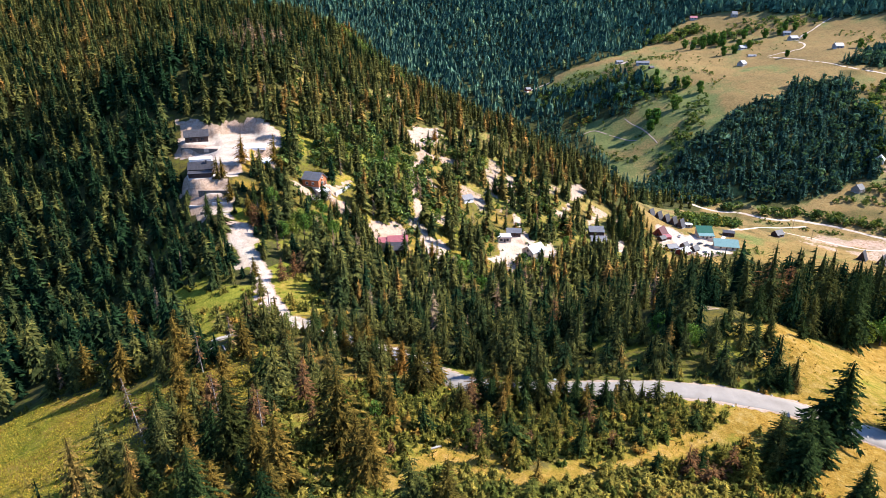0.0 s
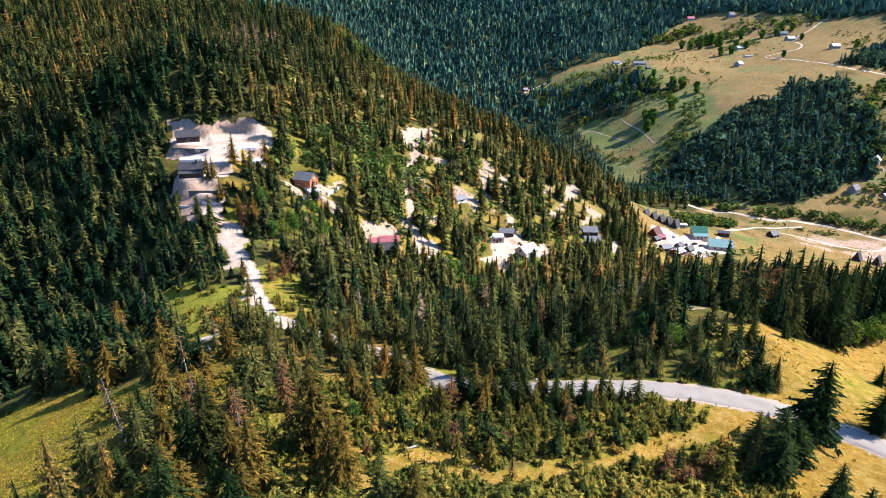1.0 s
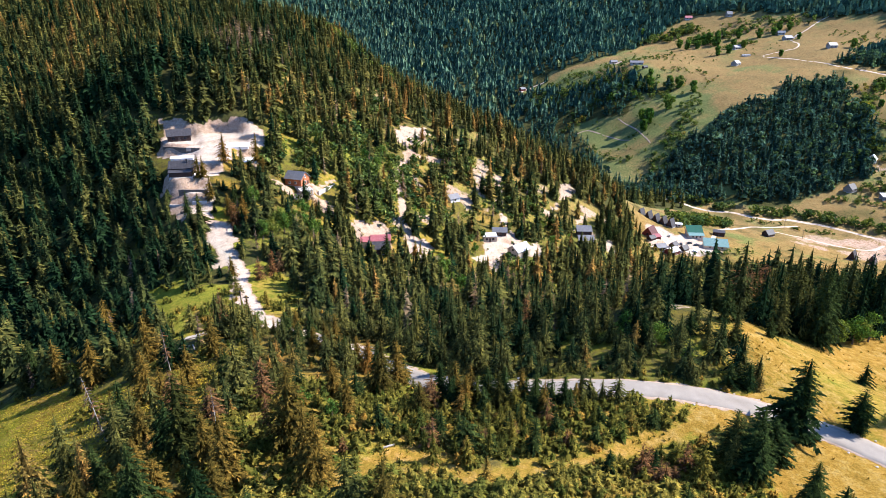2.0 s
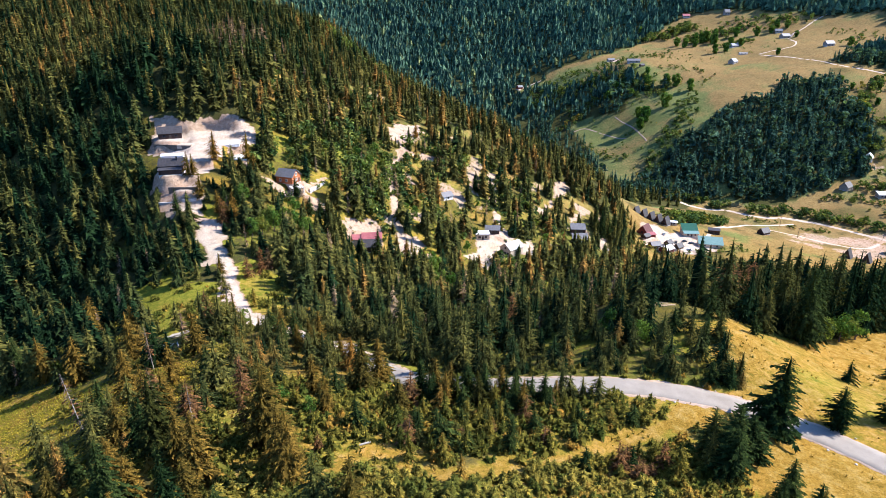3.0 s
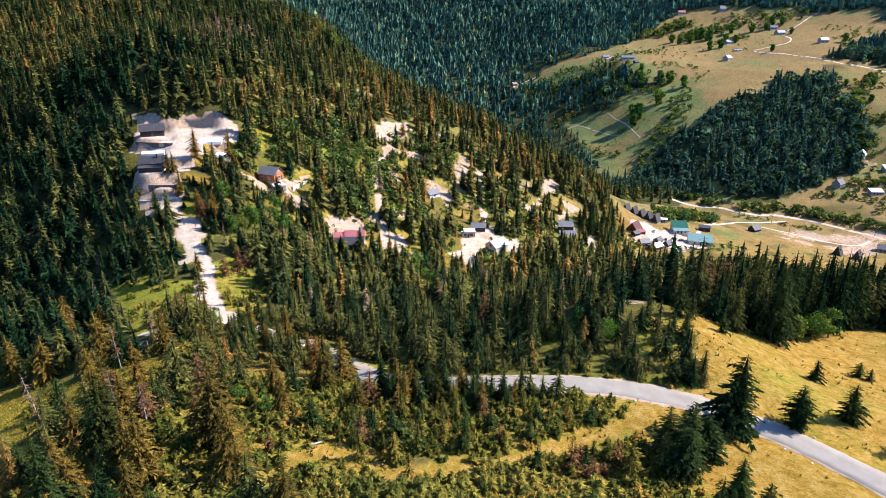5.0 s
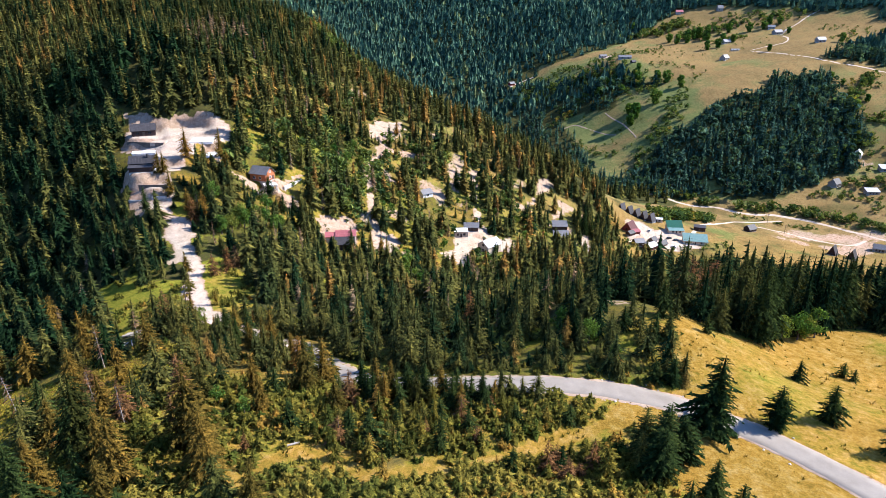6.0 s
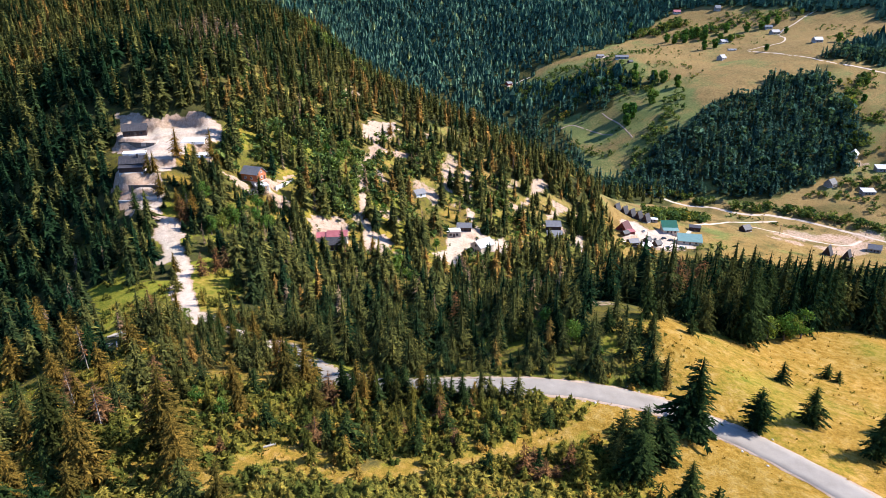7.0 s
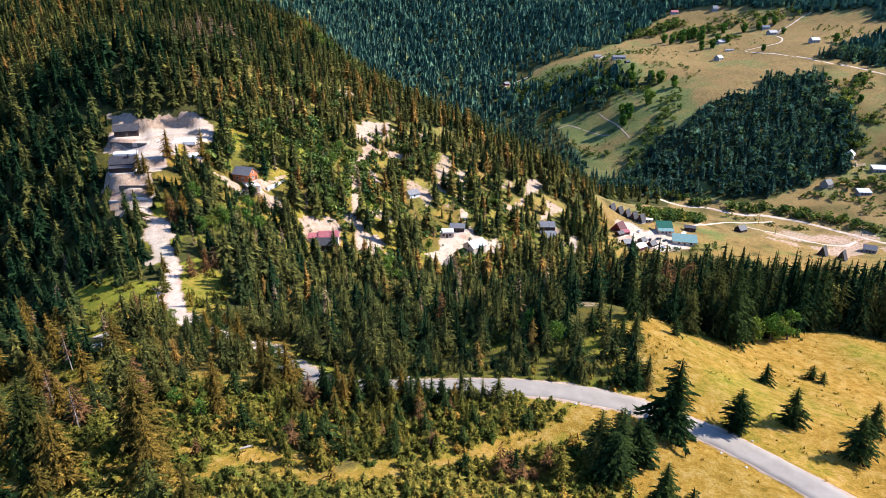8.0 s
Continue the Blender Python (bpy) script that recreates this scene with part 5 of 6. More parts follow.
def woods():
    x, y = scatter_plan(rng, -130, 230, 60, 262, 3.9)
    near_road = off_line(ROAD_LINE, x, y)
    keep = wedge(x, y, 12) & (open_mask(x, y) < 0.5) & (soil_mask(x, y) < 0.3) & (near_road > 4.4) & clear_of_plots(x, y, 3)
    thin = smooth(5, -25, x) * smooth(190, 150, y)
    gap = smooth(0.0, 0.5, vnoise(x, y, 13, 71) + 0.4 * vnoise(x, y, 6, 73))
    keep &= rng.rand(len(x)) > 0.10 + 0.35 * thin + 0.5 * gap * (0.4 + 0.6 * thin)
    keep &= ~(inside(SUN_GAP, x, y) & (rng.rand(len(x)) > 0.08))
    keep &= np.hypot(x - 66.5, y - 135) > 4.5
    near = grow(x[keep], y[keep], 7, 15.5, 0.36)
    low = np.clip(2.6 + 0.95 * (near_road[keep] - 4.0), 2.6, 40)
    rear = (near[:, 1] > 100) & (near[:, 0] > 24)
    cut = np.where(rear & (near[:, 3] > low), low / near[:, 3], 1)
    near[:, 3] *= cut
    near[:, 4] *= cut * (1 + 0.25 * (cut < 1))
    tall = smooth(85, 110, near[:, 0]) * smooth(128, 150, near[:, 1])
    near[:, 3] *= 1 + 0.75 * tall
    near[:, 4] *= 1 + 0.3 * tall
    # woods behind the meadow darkened: their backlit shade is put into the tint
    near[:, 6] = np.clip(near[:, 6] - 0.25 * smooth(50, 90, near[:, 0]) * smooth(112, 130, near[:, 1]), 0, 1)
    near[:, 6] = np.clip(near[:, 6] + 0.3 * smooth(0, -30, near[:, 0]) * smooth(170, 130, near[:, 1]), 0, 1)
    x, y = scatter_plan(rng, 2, 58, 80, 104, 2.05)
    keep = inside(BUSHLAND, x, y) & (off_line(ROAD_LINE, x, y) > 4.5) & (off_line(GRASS_LANE, x, y) > 3.0) & (off_line([(56, 84), (50, 103)], x, y) > 7)
    keep &= rng.rand(len(x)) > 0.12 + 0.5 * smooth(0.1, 0.6, vnoise(x, y, 9, 75)) + 0.35 * smooth(28, 42, x)
    young = grow(x[keep], y[keep], 3.2, 7.5, 0.60)
    young[:, 4] *= 1.35
    x, y = scatter_plan(rng, -18, 34, 92, 126, 2.9)
    d = off_line(ROAD_LINE, x, y)
    below = y < np.interp(x, [q[0] for q in ROAD_LINE], [q[1] for q in ROAD_LINE])
    keep = below & (d > 3.6) & (d < 11) & (rng.rand(len(x)) > 0.3)
    side = grow(x[keep], y[keep], 7, 11.5, 0.45)
    x, y = scatter_plan(rng, 2, 74, 104, 122, 2.3)
    d = off_line(ROAD_LINE, x, y)
    keep = (y > np.interp(x, [q[0] for q in ROAD_LINE], [q[1] for q in ROAD_LINE])) & (d > 4.2) & (d < 12) & ~inside(MEADOW, x, y) & (rng.rand(len(x)) > 0.3)
    verge = grow(x[keep], y[keep], 2.8, 5.0, 0.5)
    verge[:, 3] *= 0.75 + 0.09 * (d[keep] - 4.2)
    verge[:, 4] *= 1.3
    x, y = scatter_plan(rng, -52, -8, 122, 152, 3.4)
    d = off_line(TRACK_LINES["upper_track"][0], x, y)
    keep = (y < np.interp(x, [-60, -42, -28, -13, 0], [170, 154, 146, 136, 120])) & (d > 3.4) & (d < 13) & (rng.rand(len(x)) > 0.3)
    side = np.concatenate([side, verge, grow(x[keep], y[keep], 5, 11, 0.5)])
    x, y = scatter_plan(rng, -75, -8, 84, 160, 4.0)
    keep = (soil_mask(x, y) < 0.3) & ~inside(LEFT_MEADOW, x, y) & (np.hypot(x + 24, y - 91) > 5) & (rng.rand(len(x)) > 0.45 + 0.47 * inside(SUN_GAP, x, y))
    bank = grow(x[keep], y[keep], 3.5, 9, 0.5)
    x, y = scatter_plan(rng, 84, 185, 138, 200, 4.0)
    keep = ~inside(MEADOW, x, y) & (rng.rand(len(x)) > 0.25) & (off_line([(95, 166), (90, 150)], x, y) > 4.5) & (off_line([(105, 173), (98, 152)], x, y) > 4.5)
    keep &= ~inside(MEADOW, x - 1.5, y - 2.5)
    # lower tint again for the shaded side of this belt
    belt = grow(x[keep], y[keep], 13, 22, 0.2)
    uneven = 0.62 + 0.48 * rng.rand(len(belt)) ** 0.7
    belt[:, 3] *= uneven
    belt[:, 4] *= 0.78 * (0.5 + 0.5 * uneven)
    belt[:, 3] *= 1 + 0.25 * smooth(110, 140, belt[:, 0])
    near = np.concatenate([near, young, side, bank, belt])
    # the felling place with its logs lies open
    near = near[np.hypot((near[:, 0] + 60.5) / 6, (near[:, 1] - 141) / 8.5) > 1]
    near = near[np.hypot((near[:, 0] - 74) / 10, (near[:, 1] - 142) / 5) > 1]
    # trees towards the west flank darkened: its shade painted through the tint
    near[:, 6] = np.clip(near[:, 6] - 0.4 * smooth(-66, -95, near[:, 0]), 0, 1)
    # young growth only where the track meets the road
    dip = (near[:, 0] > -13) & (near[:, 0] < 3) & (near[:, 1] > 96) & (near[:, 1] < np.interp(near[:, 0], [-24, -13, 2], [143, 134, 116]))
    near[:, 3] = np.where(dip, np.minimum(near[:, 3], 2.5 + 1.5 * rng.rand(len(near))), near[:, 3])
    near[:, 4] = np.where(dip, near[:, 3] * 1.2, near[:, 4])
    cut = np.where(near[:, 1] > 122, felled(near[:, 0], near[:, 1], near[:, 3]) / near[:, 3], 1)
    near[:, 3] *= cut
    near[:, 4] *= 0.3 + 0.7 * cut
    # the sunny side of the track is grazed low
    low = (off_line(TRACK_LINES["upper_track"][0], near[:, 0] - 7.5, near[:, 1] - 3.5) < 7) & (near[:, 1] > 150)
    near[:, 3] *= np.where(low, 0.6, 1)
    near[:, 4] *= np.where(low, 0.8, 1)
    x, y = scatter_plan(rng, -380, 260, 262, 600, 5.2)
    x2, y2 = scatter_plan(rng, -330, -130, 110, 262, 4.4)
    x3, y3 = scatter_plan(rng, 150, 420, 200, 400, 5.0)
    x, y = np.concatenate([x, x2, x3]), np.concatenate([y, y2, y3])
    keep = wedge(x, y, 10) & (open_mask(x, y) < 0.5) & (soil_mask(x, y) < 0.08) & clear_of_plots(x, y, 2.5)
    keep &= ~((x > -123) & (x < -100) & (y > 262) & (y < 292))
    sunny = smooth(-85, -45, x) * smooth(470, 400, y)
    keep &= rng.rand(len(x)) > 0.04 + 0.56 * sunny * smooth(-0.35, 0.3, vnoise(x, y, 17, 72))
    behind = y > np.interp(x, [-320, -90, -49, 6, 44, 134, 260], [585, 585, 545, 500, 494, 486, 470])
    keep &= ~behind | (rng.rand(len(x)) > 0.78)
    keep &= ~((np.hypot((x + 118) / 13, (y - 400) / 40) < 1) & (rng.rand(len(x)) > 0.45))
    keep &= (off_line([(-95, 555), (-55, 520), (-20, 495)], x, y) > 13) | (rng.rand(len(x)) > 0.8)
    hill = grow(x[keep], y[keep], 11, 18)
    cut = felled(hill[:, 0], hill[:, 1], hill[:, 3]) / hill[:, 3]
    hill[:, 3] *= cut
    hill[:, 4] *= 0.3 + 0.7 * cut
    # sunny slope tinted olive; west flank darkened, its shade put into the tint
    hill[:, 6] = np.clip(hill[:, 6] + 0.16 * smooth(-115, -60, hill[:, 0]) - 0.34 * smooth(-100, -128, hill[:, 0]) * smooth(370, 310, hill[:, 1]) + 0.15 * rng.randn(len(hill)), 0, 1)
    x, y = scatter_plan(rng, -420, 900, 830, 1345, 5.6)
    x2, y2 = scatter_plan(rng, 60, 660, 600, 830, 4.7)
    x, y = np.concatenate([x, x2]), np.concatenate([y, y2])
    keep = wedge(x, y, 15) & (open_mask(x, y) < 0.5) & ((x + 0.75 * (y - 600) > 60) | (y > 1000)) & clear_of_plots(x, y, 6)
    thin = (y < 1050) & (x < 330) & (y > 700)
    keep &= rng.rand(len(x)) > np.where(thin, 0.6, 0.04)
    far = grow(x[keep], y[keep], 8, 19, 0.3)
    # the knoll's backlit shade and the mountain's haze are put into the tint
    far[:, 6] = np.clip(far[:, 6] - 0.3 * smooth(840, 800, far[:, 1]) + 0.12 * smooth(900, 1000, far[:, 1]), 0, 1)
    far[:, 4] *= 1.15
    edge = smooth(45, 0, off_line([(270, 678), (325, 717), (375, 730)], far[:, 0], far[:, 1]))
    far[:, 3] *= 1 - 0.4 * edge
    return near, hill, far


# broad-leaved trees: x, y, height
BROADLEAVES = [(-59, 229, 8.5), (-56, 235, 9), (-53, 241, 9), (-50, 244.5, 8.5), (-46, 243.5, 8), (-27, 322, 7), (-21, 328, 6.5), (-33, 323, 7), (-26, 339, 7), (2, 264, 6), (6.5, 264, 6.5), (-7, 302, 5), (55, 352, 6), (67, 353, 6), (32, 350, 5), (-58, 236, 10), (-52, 254, 8), (-45, 247, 7), (9, 236, 12), (15, 228, 9), (118.5, 147.5, 8.5), (113, 145.8, 7), (125, 150.5, 9), (121.5, 149, 7.5), (108, 143.5, 5), (55, 121, 6), (50, 128, 7), (59, 113.5, 4), (7, 252, 8), (-70, 244, 8), (-62, 226, 8), (-3, 300, 7), (24, 290, 7), (70, 330, 8), (84, 350, 7), (-30, 310, 8), (-18, 96, 4), (-12, 92, 3.5), (-42, 150, 5)]
FIELD_TREES = [(299, 819, 15), (309, 811, 16), (319, 788, 15), (280, 759, 18), (253, 742, 19), (278, 827, 14), (428, 1030, 17), (412, 1034, 15), (437, 1018, 16), (503, 1022, 15), (560, 874, 12), (429, 955, 13), (411, 950, 14), (350, 1115, 15), (448, 985, 14), (250, 760, 13), (470, 885, 9), (545, 985, 10), (245, 733, 14), (383, 1030, 14), (389, 1012, 15), (405, 1013, 13), (420, 1028, 16), (433, 1018, 14), (446, 1041, 15), (476, 1033, 15), (459, 976, 12), (526, 1025, 13), (540, 1037, 14), (553, 1031, 13), (283, 848, 12), (254, 813, 11), (228, 826, 12), (242, 843, 10), (483, 711, 13), (490, 707, 12), (510, 721, 9), (495, 749, 8), (530, 752, 8), (487, 761, 9)]


NEAR_TREES, HILL_TREES, FAR_TREES = woods()
for hx, hy, hh in BROADLEAVES:
    if hy > 220:
        NEAR_TREES, HILL_TREES = (q[np.hypot((q[:, 0] - hx) / 3.5, (q[:, 1] - hy + 4) / 7.5) > 1] for q in (NEAR_TREES, HILL_TREES))
HEROES = GULLY_TREES + MEADOW_TREES + BANK_TREES + ROADSIDE_TREES + SLOPE_TREES + TRACK_TREES + PLOT_TREES
_ok = np.ones(len(NEAR_TREES), bool)
for hx, hy, hh, _k in HEROES:
    _ok &= np.hypot(NEAR_TREES[:, 0] - hx, NEAR_TREES[:, 1] - hy) > 2.6
NEAR_TREES = NEAR_TREES[_ok]
NEAR_TREES = NEAR_TREES[np.argsort(np.hypot(NEAR_TREES[:, 0] - 15, NEAR_TREES[:, 1] - 10))]


# ---- the sheet and the woods ----
ground_sheet = build_ground()
road = build_road()
for _ln, (_ll, _lw) in LANES.items():
    build_lane(_ln, _ll, _lw)
GULLY = [with_trunk(spruce_crown(s, 21, 12, False, sl, 0.05, 0.06, 1, 0.18, 0.5)) for s, sl in ((21, 0.22), (22, 0.25), (23, 0.20), (24, 0.23), (25, 0.21), (26, 0.24))]
EDGE = [with_trunk(spruce_crown(s, 20, 9, True, sl, 0.05, 0.03, 6, 0.42, 0.34)) for s, sl in ((41, 0.21), (42, 0.25), (43, 0.19), (44, 0.23), (45, 0.20))]
SINGLE = 300 - len(HEROES)
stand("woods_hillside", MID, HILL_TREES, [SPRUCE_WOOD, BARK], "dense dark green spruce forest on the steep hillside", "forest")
_kn = FAR_TREES[:, 1] < 835
ROUND = [with_trunk(leaf_crown(61, 8, 7, 0.12, 0.05, 0.36))]
KNOLL = [with_trunk(spruce_crown(s, 11, 8, False, sl, 0.03, 0.0, 1, 0.30, 0.4)) for s, sl in ((81, 0.20), (82, 0.23), (83, 0.18), (84, 0.21))]
stand("woods_knoll", KNOLL + ROUND, FAR_TREES[_kn], [SPRUCE_HAZE, BARK], "dark spruce forest on the wooded knoll, haze in its blue-green colour", "forest")
stand("woods_distance", FAR, FAR_TREES[~_kn], [SPRUCE_HAZE], "distant dark spruce forest on the far mountainside, haze in its colour", "forest")
_tall = (NEAR_TREES[:, 0] > 84) & (NEAR_TREES[:, 1] < 172)
_edge = (np.arange(len(NEAR_TREES)) >= SINGLE) & ((np.arange(len(NEAR_TREES)) < SINGLE + 460) | _tall)
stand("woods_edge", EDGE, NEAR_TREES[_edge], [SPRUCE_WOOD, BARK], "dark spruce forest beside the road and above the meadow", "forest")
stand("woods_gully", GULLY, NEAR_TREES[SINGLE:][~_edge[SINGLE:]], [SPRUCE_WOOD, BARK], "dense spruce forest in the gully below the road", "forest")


# ---- single spruces near the road ----
def tree_kind(name, label, crown_mesh, trunk_mesh, group):
    root = new(name)
    tagged(root, label, "tree", group)
    for n, me in (("trunk", trunk_mesh), ("crown", crown_mesh)):
        ob = new(n, me)
        ob.parent = root
    return root


def mesh_of(name, shape, mat):
    return raw_mesh(name, shape[0], shape[1], [mat])


TRUNK = mesh_of("spruce_trunk", trunk_shape(7, 0.016, 0.93, 0.0, 3), BARK)
KINDS = {k: [] for k in ("g", "o", "r", "young_g", "young_o", "young_r")}
for k, mat, label, gap in (("g", SPRUCE, "dark green spruce with drooping boughs", 0.0), ("o", OLIVE, "olive-brown spruce with sunlit ragged boughs", 0.12), ("r", RUSTY, "dying rust-brown spruce with thin boughs", 0.35)):
    for s, slim in ((31, 0.175), (32, 0.205), (33, 0.155), (34, 0.19)):
        crown = mesh_of("spruce_crown", spruce_crown(s + ord(k), 30, 11, True, slim, 0.05, gap, 18, 0.28, 0.34), mat)
        KINDS[k].append(tree_kind("spruce_tree", label, crown, TRUNK, "spruces beside the road and meadow"))
        crown = mesh_of("young_spruce_crown", spruce_crown(s + 7 + ord(k), 16, 9, True, slim * 1.15, 0.03, gap, 13, 0.37, 0.34), YOUNG if k == "o" else mat)
        KINDS["young_" + k].append(tree_kind("young_spruce", "young yellow-green spruce with sunlit boughs" if k == "o" else "young " + label, crown, TRUNK, "young spruces on the near slope"))
_used = set()


def plant(kind, x, y, h, breadth, turn, z=None):
    if h < 7.5 and kind in ("g", "o", "r"):
        kind = "young_" + kind
    pool = KINDS[kind]
    i = int(abs(x * 7.3 + y * 3.1)) % len(pool)
    m = pose(x, y, height(x, y) - 0.1 if z is None else z, 0, 0, turn)
    s = Matrix.Diagonal((breadth, breadth, h, 1))
    if (kind, i) in _used:
        ob = copy_thing(pool[i], m)
    else:
        ob = pool[i]
        _used.add((kind, i))
    ob.matrix_basis = m @ s
    return ob


for hx, hy, hh, hk in HEROES:
    plant(hk, hx, hy, hh, hh * (1.6 if (hx > 55 and hy < 130) or (hk == 'r' and hx > 80) else 1.25 if hk != 'g' else 1.1 if hh > 9 else 1.25), hx * 37 % 360)
for tx, ty, tz, th, tb, tt, tint in NEAR_TREES[:SINGLE]:
    plant("r" if tint > 0.96 else "o" if tint > 0.43 else "g", tx, ty, th, tb, math.degrees(tt), tz)
for k in KINDS:
    for i, ob in enumerate(KINDS[k]):
        if (k, i) not in _used:
            plant(k, -20 - 3 * i, 104 + 2 * i, 8, 8, 30 * i)


# ---- junipers and scrub ----
def scrub_spots():
    out = []
    x, y = scatter_plan(rng, -70, 62, 60, 108, 1.9)
    keep = (inside(BUSHLAND, x, y) | ((x < -8) & (y < 108) & ~inside(LEFT_MEADOW, x, y))) & (off_line(ROAD_LINE, x, y) > 3.6) & (off_line(GRASS_LANE, x, y) > 2.2)
    dense = vnoise(x, y, 8, 81) + 0.5 * vnoise(x, y, 3.5, 82) + 0.25
    dense = dense - 1.0 * smooth(3.5, 1.5, np.hypot(x + 1, y - 82)) - 0.9 * smooth(5, 2, np.hypot(x + 24, y - 91)) - 1.2 * smooth(44, 52, x) * smooth(84, 90, y)
    keep &= dense > 0.2 - 0.95 * inside(BUSHLAND, x, y) + 0.3 * rng.rand(len(x))
    out.append(np.column_stack([x[keep], y[keep], 1.3 + 2.7 * rng.rand(keep.sum()) ** 1.5]))
    x, y = scatter_plan(rng, 0, 78, 104, 116, 1.7)
    d = off_line(ROAD_LINE, x, y)
    keep = (d > 3.8) & (d < 8) & ~inside(MEADOW, x, y) & (rng.rand(len(x)) > 0.35)
    out.append(np.column_stack([x[keep], y[keep], 1.0 + 1.2 * rng.rand(keep.sum())]))
    x, y = scatter_plan(rng, 60, 170, 85, 160, 4.2)
    keep = inside(MEADOW, x, y) & (off_line(ROAD_LINE, x, y) > 4) & (rng.rand(len(x)) > 0.91 - 0.2 * smooth(105, 125, x))
    out.append(np.column_stack([x[keep], y[keep], 0.35 + 0.75 * rng.rand(keep.sum()) ** 2]))
    x, y = scatter_plan(rng, -115, -10, 106, 205, 2.2)
    keep = (inside(GLADES[0], x, y) | inside(GLADES[1], x, y) | ((y < 175) & (open_mask(x, y) < 0.5))) & (soil_mask(x, y) < 0.3) & (vnoise(x, y, 7, 83) + 0.3 * rng.randn(len(x)) > 0.12) & (np.hypot((x + 60.5) / 6, (y - 142) / 7) > 1)
    out.append(np.column_stack([x[keep], y[keep], 1.0 + 2.6 * rng.rand(keep.sum()) ** 1.6]))
    p = np.concatenate(out)
    return p[np.argsort(np.hypot(p[:, 0] - 20, p[:, 1] - 20))]


SCRUB = scrub_spots()
JUNIPERS = []
for s in range(6):
    ob = new("juniper_bush", mesh_of("juniper_bush", juniper_shape(50 + s, 12, 8, 11, 0.14), JUNIPER))
    JUNIPERS.append(tagged(ob, "ragged olive-green juniper bush in the dry grass", "bush", "junipers on the near slope"))
for i, (bx, by, bh) in enumerate(SCRUB[:300]):
    wide = bh * (1.25 + 0.5 * ((i * 37) % 10) / 10)
    m = pose(bx, by, height(bx, by) - 0.05, 0, 0, i * 77 % 360)
    ob = JUNIPERS[i] if i < 6 else copy_thing(JUNIPERS[i % 6], m)
    ob.matrix_basis = m @ Matrix.Diagonal((wide, wide, bh, 1))
_sc = SCRUB[300:]
_scn = len(_sc)
stand("scrub_slope", [(lambda q: (q[0], q[1], np.zeros(len(q[1]), int)))(juniper_shape(70 + s, 4, 5, 7, 0.24)) for s in range(4)],
      np.column_stack([_sc[:, 0], _sc[:, 1], ground(_sc[:, 0], _sc[:, 1]) - 0.05, _sc[:, 2], _sc[:, 2] * 1.5, rng.rand(_scn) * 6.28, np.clip(0.5 + 0.3 * rng.randn(_scn), 0, 1)]), [JUNIPER_WOOD], "ragged olive juniper scrub on the grassy slope", "scrub")


# ---- broad-leaved trees ----
def limb_trunk(seed):
    r = np.random.RandomState(seed)
    v, f = trunk_shape(7, 0.028, 0.7, 0.05, seed)
    V, Fc = [v], [f]
    base = len(v)
    for k in range(5):
        a, h = k * 1.26 + r.rand(), 0.28 + 0.09 * k
        o = np.array([math.cos(a), math.sin(a), 0.9])
        s = np.array([-math.sin(a), math.cos(a), 0]) * 0.010
        u = np.array([0, 0, 0.010])
        p, q = np.array([0, 0, h]), np.array([0, 0, h]) + o * 0.22
        V.append(np.array([p + s, p + u, p - s, q]))
        Fc.append(np.array([(0, 1, 3), (1, 2, 3), (2, 0, 3)]) + base)
        base += 4
    return np.concatenate(V), np.concatenate(Fc)


LEAFY = []
FIELD_CROWNS = [mesh_of("field_crown", leaf_crown(190 + s, 30, 26, 0.08, 0.02, 0.37), LEAVES) for s in range(2)]
for s in range(4):
    LEAFY.append(tree_kind("broadleaf_tree", "bright green broad-leaved tree with an uneven crown", mesh_of("leaf_crown", leaf_crown(90 + s, 26, 34, 0.035, 0.2, 0.34), LEAVES), mesh_of("broadleaf_trunk", limb_trunk(s), BARK), "broad-leaved trees on the slope"))
for i, (bx, by, bh) in enumerate(BROADLEAVES + FIELD_TREES):
    m = pose(bx, by, height(bx, by) - 0.1, 0, 0, i * 71 % 360)
    ob = LEAFY[i] if i < 4 else copy_thing(LEAFY[i % 4], m)
    ob.matrix_basis = m @ Matrix.Diagonal((bh * 0.95, bh * 0.95, bh, 1))
    if i >= len(BROADLEAVES):
        ob.children[1 if ob.children[1].name.startswith("crown") else 0].data = FIELD_CROWNS[i % 2]
    if i >= len(BROADLEAVES):
        tagged(ob, "dark rounded broad-leaved tree standing in the far meadow", "tree", "trees in the far meadows")


